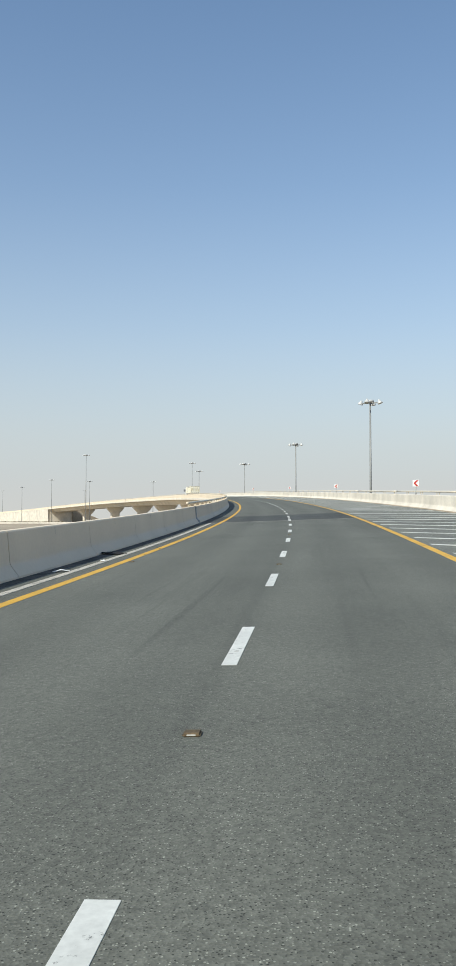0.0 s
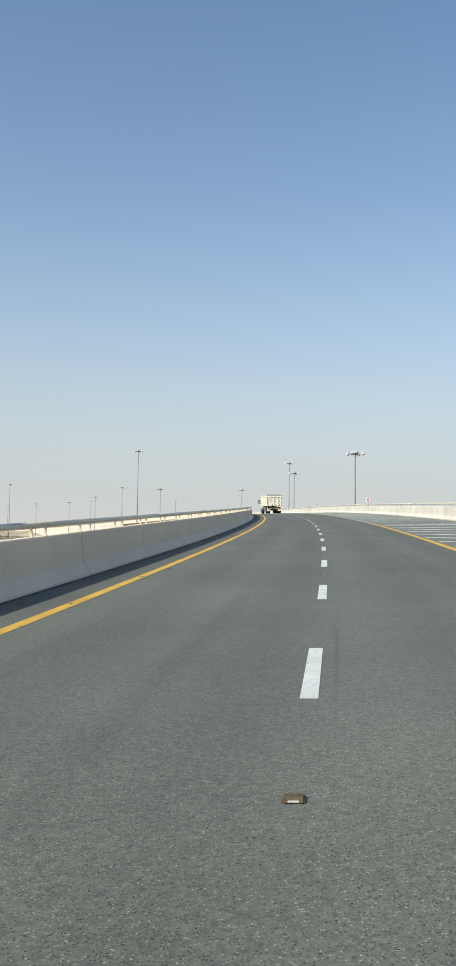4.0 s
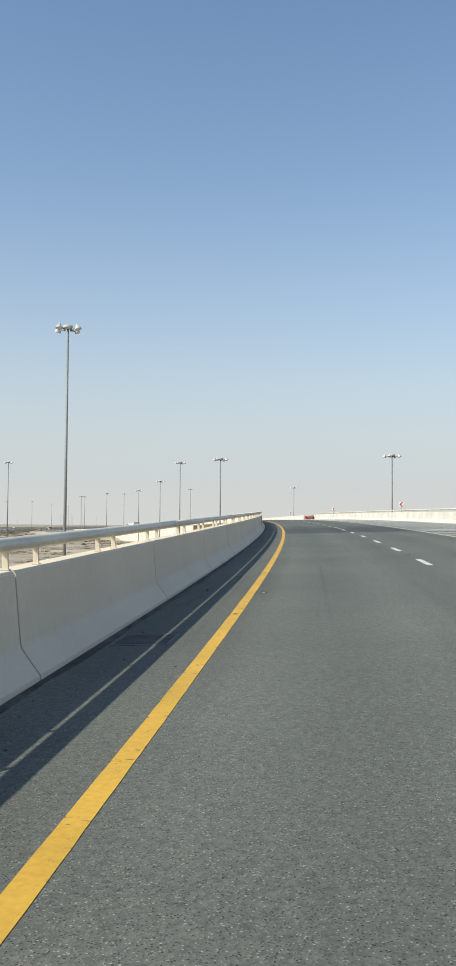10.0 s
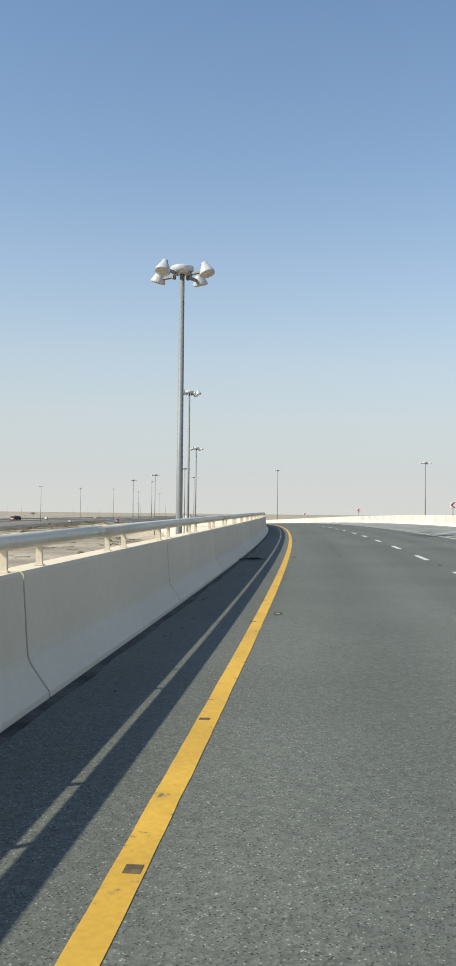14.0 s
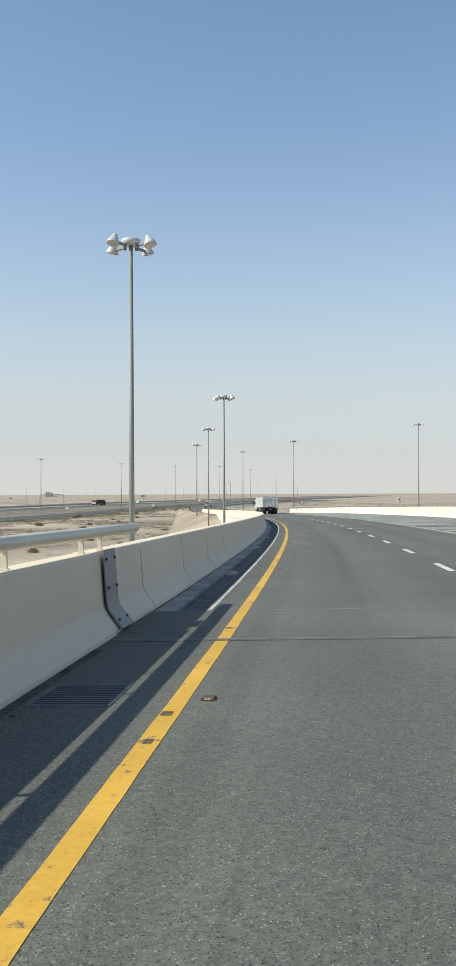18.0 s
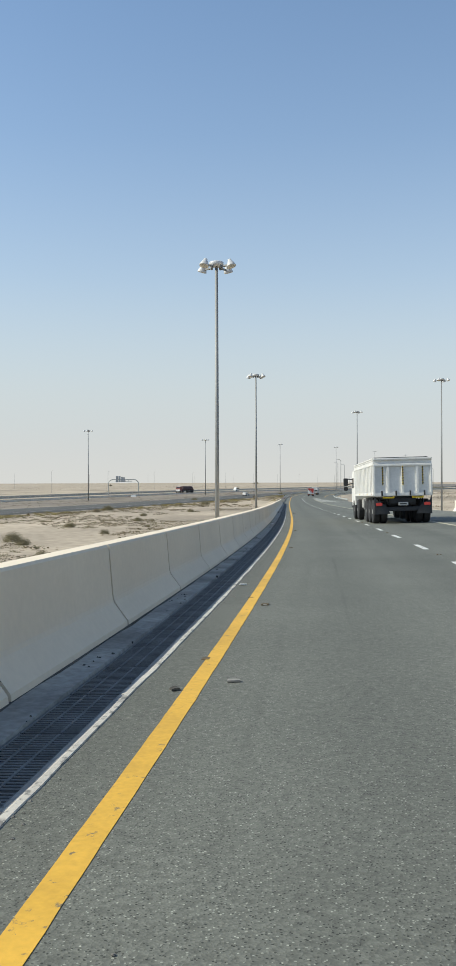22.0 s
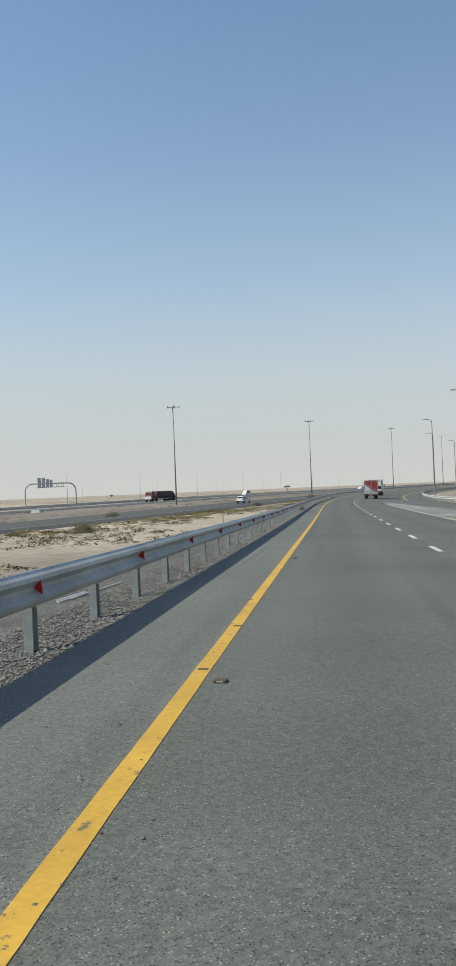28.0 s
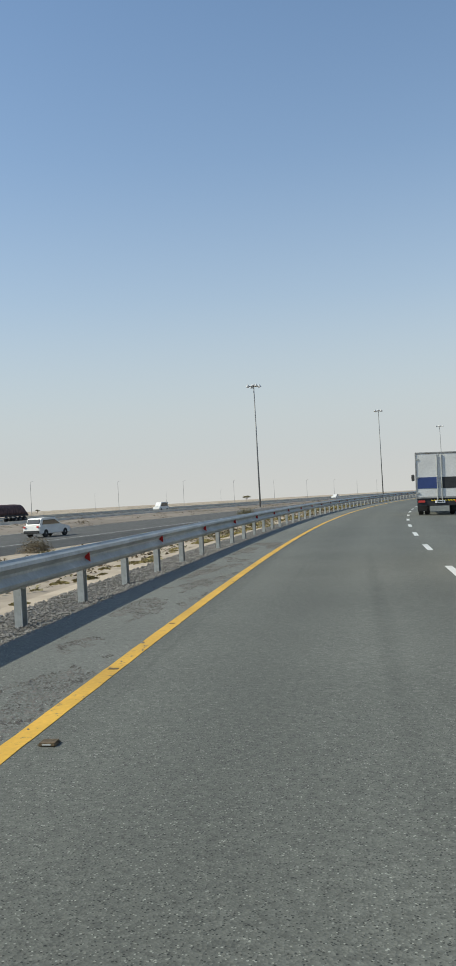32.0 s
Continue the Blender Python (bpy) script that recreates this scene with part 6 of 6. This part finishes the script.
def tufts(count, spots, lo, hi, mat, name, label, category, sprays=46):
    """Very many low ragged clumps of scrub, each of short leaning leaf sprays."""
    v, f = [], []
    for _ in range(count):
        p = spots()
        if p is None:
            continue
        r = lo + (hi - lo) * rng.random() ** 2.2
        wide, h = rng.uniform(0.7, 1.6), r * rng.uniform(0.26, 0.5)
        for q in range(sprays):
            a, g = rng.uniform(0, 6.283), math.sqrt(rng.random())
            cx, cy = p.x + r * g * math.cos(a) * wide, p.y + r * g * math.sin(a)
            b_, w = rng.uniform(0, 6.283), r * rng.uniform(0.055, 0.13)
            top = h * (1.1 - 0.75 * g * g) * rng.uniform(0.55, 1.1)
            low = max(-0.05, top - r * rng.uniform(0.07, 0.17))
            dx, dy = w * math.cos(b_), w * math.sin(b_)
            i = len(v)
            v += [(cx - dx, cy - dy, p.z + low), (cx + dx + dy, cy + dy - dx, p.z + low), (cx + 0.8 * dx - dy, cy + 0.8 * dy + dx, p.z + top), (cx - 0.9 * dx - 0.4 * dy, cy - 0.9 * dy + 0.4 * dx, p.z + 0.85 * top)]
            f.append((i, i + 1, i + 2, i + 3))
    ob = mesh_object(name, v, f, mat)
    return tagged(ob, label, category, kind="stuff")


def surface(x, y):
    return plain(x, y) - 0.25 + 0.25 * (0.35 * noise.noise((x / 37, y / 37, 0)) + 0.9 * noise.noise((x / 190, y / 190, 3.0)))


def patchy(x, y, level):
    return noise.noise((x / 24, y / 24, 7.7)) + 0.5 * noise.noise((x / 8, y / 8, 2.2)) > level


def on_left_sand():
    s = rng.uniform(480, 1200)
    u = -rng.uniform(9, 120)
    p = road(s, u)
    rel = Vector((p.x, p.y)) - H0
    o = rel.dot(HN)
    near = np.interp(rel.dot(HD), [q[0] for q in NEAR], [q[1] for q in NEAR])
    if o < near + 12 or not patchy(p.x, p.y, -0.04 if o > near + 24 else -0.35):
        return None
    return Vector((p.x, p.y, surface(p.x, p.y)))


def on_far_sand():
    a, o = rng.uniform(-700, 900), -rng.uniform(16, 420)
    p = hpoint(a, o)
    if not patchy(p.x, p.y, 0.0):
        return None
    if abs(o - np.interp(a, [q[0] for q in FAR], [q[1] for q in FAR])) < 12 or abs(o - np.interp(a, [q[0] for q in SERVICE], [q[1] for q in SERVICE])) < 8:
        return None
    return Vector((p.x, p.y, surface(p.x, p.y)))


def on_right_sand():
    s, u = rng.uniform(480, 1200), rng.uniform(34, 260)
    p = road(s, u)
    if not patchy(p.x, p.y, -0.2):
        return None
    return Vector((p.x, p.y, surface(p.x, p.y)))


def on_highway_foot():
    """The belt of scrub along the foot of the highway's bank."""
    a = rng.uniform(-420, 520)
    o = float(np.interp(a, [q[0] for q in NEAR], [q[1] for q in NEAR])) + 10.5 + 9.0 * rng.random() ** 1.5
    p = hpoint(a, o)
    if noise.noise((a / 13, o / 5, 4.4)) + 0.6 * noise.noise((a / 4, o / 3, 8.2)) < -0.08:
        return None
    return Vector((p.x, p.y, surface(p.x, p.y)))


tufts(5200, on_highway_foot, 0.2, 0.9, M["yellow_scrub"], "verge_scrub", "yellow green scrub along the highway's bank", "scrub", 60)
tufts(30000, on_left_sand, 0.16, 0.95, M["scrub"], "desert_scrub", "low dry brown scrub scattered over the sand", "scrub", 19)
tufts(17000, on_left_sand, 0.16, 0.95, M["green"], "green_scrub", "low dull green scrub scattered over the sand", "scrub", 19)
tufts(8000, on_far_sand, 0.4, 1.2, M["scrub"], "far_scrub", "dry scrub beyond the highway", "scrub", 9)
tufts(9000, on_right_sand, 0.4, 1.4, M["scrub"], "right_scrub", "dry scrub on the sand inside the interchange", "scrub", 9)


def behind_rail():
    s, u = rng.uniform(896, 1010), -2.7 - 3.2 * rng.random()
    if noise.noise((s / 3, u, 6.1)) < 0.02:
        return None
    return road(s, u, float(np.interp(u, (-6.0, -3.7, -1.7), (-0.9, -0.41, -0.26))))


def on_median():
    a = rng.uniform(-400, 700)
    lo_, hi_ = float(np.interp(a, [q[0] for q in FAR], [q[1] for q in FAR])) + 12, float(np.interp(a, [q[0] for q in NEAR], [q[1] for q in NEAR])) - 10
    o = rng.uniform(lo_, hi_)
    if noise.noise((a / 15, o / 4, 9.3)) < -0.05:
        return None
    return hpoint(a, o, 0.03)


tufts(330, behind_rail, 0.1, 0.34, M["yellow_scrub"], "rail_scrub", "small yellow green tufts on the sand behind the guard rail", "scrub", 150)
tufts(5000, on_median, 0.2, 0.8, M["scrub"], "median_scrub", "dry scrub in the highway median", "scrub", 14)


def bush(x, y, z, r, mat, label):
    """A round desert shrub of many thin leaves on branching twigs."""
    ob = thing("shrub", label, "shrub", Matrix.Translation((x, y, z)), "desert shrubs")
    bm = bmesh.new()
    for k in range(14):
        a, e = rng.uniform(0, 6.283), rng.uniform(0.3, 1.3)
        tube(bm, (0, 0, -0.05), (r * 0.8 * math.cos(a) * math.cos(e), r * 0.8 * math.sin(a) * math.cos(e), r * 0.9 * math.sin(e)), 0.012, 0.005, 4)
    part("twigs", bm, M["stone"], ob)
    v, f = [], []
    for k in range(2600):
        a, e, q = rng.uniform(0, 6.283), math.asin(rng.uniform(0.02, 1.0)), r * rng.uniform(0.55, 1.05) * (1 + 0.25 * math.sin(3 * k))
        c = Vector((q * math.cos(a) * math.cos(e), q * math.sin(a) * math.cos(e), 0.85 * q * math.sin(e)))
        d = Vector((rng.uniform(-1, 1), rng.uniform(-1, 1), rng.uniform(0.1, 1))).normalized() * r * 0.06
        w = d.cross(Vector((rng.uniform(-1, 1), rng.uniform(-1, 1), rng.uniform(-1, 1)))).normalized() * r * 0.018
        i = len(v)
        v += [c - d, c + w, c + d, c - w]
        f.append((i, i + 1, i + 2, i + 3))
    mesh_object("leaves", v, f, mat, ob)
    return ob


for s_, u, r, mt in ((911.6, -1.82, 0.44, "green"), (922.5, -2.6, 0.36, "green"), (938.0, -2.4, 0.3, "green"), (899.0, -2.9, 0.28, "scrub")):
    p = road(s_, u, -0.13)
    bush(p.x, p.y, p.z, r, M[mt], "small olive green shrub growing in the gravel behind the guard rail")
for x, y, r in ((-428.0, 780.0, 1.3), (-466.0, 807.5, 1.2), (-407.5, 731.0, 1.4), (-399.0, 722.0, 0.9), (-520.0, 905.0, 1.2), (-482.0, 852.0, 1.0), (-350.0, 668.0, 1.2), (-330.0, 640.0, 0.9)):
    bush(x, y, surface(x, y), r, M["scrub"] if r < 1.1 else M["green"], "grey green desert shrub on the sand")
for s_, u, r in ((640, -17, 0.6), (662, -24, 0.8), (681, -33, 0.9), (700, -21, 0.6), (716, -28, 1.0), (733, -36, 1.1), (741, -23, 0.7), (758, -30, 0.9), (764, -33, 1.2), (779, -25, 0.7), (796, -34, 0.9), (818, -27, 0.8), (842, -30, 0.7), (866, -23, 0.8), (612, -30, 0.9), (590, -22, 0.7)):
    p = road(float(s_), float(u))
    bush(p.x, p.y, surface(p.x, p.y), r, M["green"], "low grey green desert shrub on the sand")


def stones(name, count, s0, s1, lo, hi, r0, r1, label, drop_=-0.02, dens=None, mat="stone"):
    """Very many loose stones of uneven shape."""
    v, f = [], []
    for _ in range(count):
        s, u = rng.uniform(s0, s1), rng.uniform(lo, hi)
        if dens and noise.noise((s * 0.7, u * 2.2, 4.0)) + 0.5 * noise.noise((s * 3.0, u * 6.0, 1.0)) < dens:
            continue
        r = rng.uniform(r0, r1) * (1.8 if rng.random() < 0.05 else 1)
        p = road(s, u, drop_ + float(np.interp(u, (-3.6, -2.2, -1.75, -1.5, -1.28), (-0.25, -0.1, -0.085, -0.05, 0.0))))
        i = len(v)
        k = [rng.uniform(0.6, 1.2) * r for _ in range(6)]
        v += [(p.x + k[0], p.y, p.z), (p.x, p.y + k[1], p.z), (p.x - k[2], p.y, p.z), (p.x, p.y - k[3], p.z), (p.x + rng.uniform(-.3, .3) * r, p.y + rng.uniform(-.3, .3) * r, p.z + k[4] * 0.65), (p.x, p.y, p.z - k[5])]
        f += [(i, i + 1, i + 4), (i + 1, i + 2, i + 4), (i + 2, i + 3, i + 4), (i + 3, i, i + 4), (i + 1, i, i + 5), (i + 2, i + 1, i + 5), (i + 3, i + 2, i + 5), (i, i + 3, i + 5)]
    ob = mesh_object(name, v, f, M[mat])
    return tagged(ob, label, "stones", kind="stuff")


stones("gravel_stones", 84000, 816.0, 985.0, -2.55, -1.22, 0.007, 0.026, "loose grey gravel behind the guard rail", 0.0)
stones("road_grit", 5200, 814.0, 990.0, -1.3, -0.12, 0.004, 0.011, "loose grit scattered over the asphalt shoulder", 0.002, -0.05)
stones("spilled_gravel", 85000, 926.0, 984.0, -0.85, -0.06, 0.004, 0.012, "patches of spilled gravel on the asphalt shoulder", 0.002, 0.04, "dark_gravel")
stones("dark_clods", 1100, 816.0, 985.0, -1.3, 0.3, 0.005, 0.014, "dark clods of earth scattered along the shoulder", 0.004, 0.0, "gap")
stones("dark_crumbs", 900, 20.0, 815.0, -0.36, 0.5, 0.004, 0.011, "dark crumbs along the edge line", 0.004, 0.0, "gap")
stones("gutter_grit", 5000, 556.0, 815.0, -0.5, -0.1, 0.005, 0.014, "grit along the edge of the asphalt", 0.002, 0.05)
stones("gutter_clods", 2600, 556.0, 818.0, -1.1, -0.84, 0.006, 0.022, "dark clods and leaves on the gutter ledge", -0.012, 0.15, "mud")
stones("parapet_clods", 2600, 10.0, 550.0, -1.06, -0.62, 0.005, 0.016, "dark clods along the parapet's foot", 0.003, 0.15, "mud")
stones("parapet_grit", 3000, 60.0, 550.0, -1.08, -0.6, 0.006, 0.018, "grit along the foot of the parapet", 0.002, 0.2)


def litter(s, u, size, mat, label, category="litter", angle=None):
    """A crumpled scrap on the road."""
    bm = bmesh.new()
    bmesh.ops.create_grid(bm, x_segments=7, y_segments=5, size=0.5)
    for q in bm.verts:
        q.co.x *= size[0]
        q.co.y *= size[1]
        q.co.z = size[2] * (0.5 + 0.5 * noise.noise((q.co.x * 7 + s, q.co.y * 9, 1.0))) * max(0.1, 1 - (q.co.x / size[0] * 1.6) ** 2)
    r = bmesh.ops.extrude_face_region(bm, geom=list(bm.faces))
    for q in [e for e in r["geom"] if isinstance(e, bmesh.types.BMVert)]:
        q.co.z -= 0.012
    ob = part("scrap", bm, M[mat], None)
    ob.matrix_basis = stand(s, u, 0.015, False) @ Matrix.Rotation(rng.uniform(0, 3) if angle is None else angle, 4, "Z")
    return tagged(ob, label, category)


litter(609.0, -1.0, (0.3, 0.2, 0.1), "black", "scrap of black tyre rubber in the drain channel", "tyre scrap")
litter(609.8, -0.85, (0.4, 0.12, 0.03), "grime", "dusty plastic scrap in the drain channel")
litter(703.8, -1.0, (0.26, 0.2, 0.09), "black", "crumpled dark rag in the drain channel")
litter(703.4, -0.95, (0.12, 0.1, 0.06), "signwhite", "white paper scrap in the drain channel")
litter(735.0, -1.02, (0.16, 0.14, 0.15), "dark", "crumpled dark plastic bumper scrap on the gutter ledge", "bumper scrap")
litter(734.85, -0.76, (0.52, 0.17, 0.07), "ledge", "bent pale bumper strip lying across the drain channel", "bumper scrap", 0.2)
litter(29.5, -0.7, (0.3, 0.16, 0.05), "signwhite", "crumpled white paper scrap in the gutter")
litter(34.5, -0.85, (0.7, 0.3, 0.08), "black", "torn black rubber strip at the foot of the parapet", "tyre scrap")
litter(32.0, -0.5, (0.12, 0.08, 0.05), "signwhite", "small white paper scrap on the gutter lip")
litter(579.92, -0.71, (0.1, 0.06, 0.03), "signwhite", "white paper scrap in the drain channel")
litter(392.0, -0.9, (0.11, 0.06, 0.03), "plastic_red", "red plastic scrap at the foot of the parapet")
litter(440.0, -0.8, (0.6, 0.3, 0.06), "dark", "dark rubber scrap at the foot of the parapet", "tyre scrap")
litter(24.0, -0.75, (0.6, 0.25, 0.07), "dark", "dark rubber scrap at the foot of the parapet", "tyre scrap")
litter(665.0, -0.09, (0.06, 0.045, 0.018), "mud", "dark clod on the asphalt")
litter(665.26, 0.28, (0.09, 0.04, 0.01), "grime", "flattened brown scrap on the asphalt", angle=0.1)
litter(672.24, -0.26, (0.1, 0.06, 0.02), "signwhite", "small pale scrap beside the gutter lip", angle=0.2)
litter(721.3, -0.09, (0.1, 0.025, 0.008), "rust", "thin rusty strip on the asphalt", angle=0.3)
litter(728.45, 0.29, (0.13, 0.05, 0.012), "dark", "flattened dark scrap on the asphalt", angle=0.1)


def drift(s, u, length, width, height, base):
    """A low uneven heap of blown sand."""
    bm = bmesh.new()
    bmesh.ops.create_grid(bm, x_segments=8, y_segments=16, size=0.5)
    for q in bm.verts:
        f = max(0.0, 1 - (2.1 * q.co.x) ** 2 - (2.1 * q.co.y) ** 2) * (0.6 + 0.8 * noise.noise((q.co.x * 3 + s, q.co.y * 5, u)))
        q.co = Vector((q.co.x * width, q.co.y * length, height * f if f > 0.12 else -0.02))
    r = bmesh.ops.extrude_face_region(bm, geom=list(bm.faces))
    for q in [e for e in r["geom"] if isinstance(e, bmesh.types.BMVert)]:
        q.co.z = -0.03
    ob = part("sand_drift", bm, M["sand"], None, smooth=True)
    ob.matrix_basis = stand(s, u, base, False)
    return tagged(ob, "small drift of pale sand in the drain channel", "sand drift")


for k in range(11):
    drift((561, 572, 588, 634, 638, 642, 645, 649, 653, 657, 662)[k], -0.72 - 0.12 * (k % 3), 0.9 + 0.5 * (k % 4), 0.28 + 0.05 * (k % 2), 0.05, -0.03)
drift(738.5, -1.02, 4.5, 0.26, 0.09, -0.02)
drift(744.0, -1.02, 3.0, 0.2, 0.06, -0.02)


def crate(s, u):
    """Dark bins behind the guard rail."""
    ob = thing("drum", "dark plastic drum beside the guard rail", "drum", stand(s, u, -0.11))
    bm = bmesh.new()
    lathe(bm, [(0.22, 0), (0.24, 0.03), (0.24, 0.28), (0.255, 0.3), (0.24, 0.33), (0.24, 0.6), (0.255, 0.62), (0.22, 0.66)], 16)
    part("shell", bm, M["dark"], ob)
    bm = bmesh.new()
    lathe(bm, [(0.2, 0.655), (0.2, 0.675), (0.03, 0.68)], 12)
    part("lid", bm, M["black"], ob)


for a_, b_ in (((846.7, -3.02), (848.6, -2.8)), ((847.1, -2.96), (849.5, -2.74)), ((846.9, -3.1), (847.9, -2.95))):
    bm = bmesh.new()
    tube(bm, road(a_[0], a_[1], -0.17), road(b_[0], b_[1], -0.15), 0.013, n=8)
    tagged(part("fallen_pipe", bm, M["signwhite"], None), "broken white plastic pipe lying on the gravel", "pipe")
crate(952.6, -2.25)
crate(953.2, -2.4)


def far_tree(x, y, h):
    """A lone desert tree: leaning trunk, spreading limbs, a flat ragged crown of leaf clumps."""
    ob = thing("tree", "lone flat-topped desert tree far out on the plain", "tree", Matrix.Translation((x, y, surface(x, y) - 0.1)), "far trees")
    bm = bmesh.new()
    tube(bm, (0, 0, 0), (0.15 * h * 0.3, 0, 0.45 * h), 0.05 * h, 0.035 * h, 7)
    ends = []
    for k in range(6):
        a = k * 1.05 + rng.uniform(-0.2, 0.2)
        e = Vector((0.38 * h * math.cos(a), 0.38 * h * math.sin(a), h * rng.uniform(0.68, 0.85)))
        tube(bm, (0.045 * h, 0, 0.42 * h), e, 0.025 * h, 0.008 * h, 5)
        ends.append(e)
    part("trunk", bm, M["rust"], ob)
    v, f = [], []
    for k in range(900):
        c = ends[k % 6] + Vector((rng.gauss(0, 0.16), rng.gauss(0, 0.16), rng.gauss(0.05, 0.07))) * h
        d, w = Vector((rng.uniform(-1, 1), rng.uniform(-1, 1), rng.uniform(-0.5, 0.5))) * 0.05 * h, Vector((rng.uniform(-1, 1), rng.uniform(-1, 1), rng.uniform(-1, 1))) * 0.035 * h
        i = len(v)
        v += [c - d, c + w, c + d, c - w]
        f.append((i, i + 1, i + 2, i + 3))
    mesh_object("crown", v, f, M["green"], ob)


for x, y, h in ((-988.0, 1335.0, 5.0), (-1047.0, 1170.0, 3.0)):
    far_tree(x, y, h)

# low pale buildings and dust-coloured mounds on the skyline
for k, (a, o, w, h) in enumerate(((-150, -1900, 40, 6), (150, -2100, 60, 7))):
    p = hpoint(a, o)
    ob = thing("distant_building", "low pale building far out on the plain", "building", Matrix.Translation((p.x, p.y, 4.0)))
    bm = bmesh.new()
    box(bm, (w, 18, h), (0, 0, h / 2), 0.3)
    part("wall", bm, M["moulded"], ob)
    bm = bmesh.new()
    box(bm, (w + 0.8, 18.8, 0.5), (0, 0, h + 0.2), 0.1)
    part("roof", bm, M["cream"], ob)
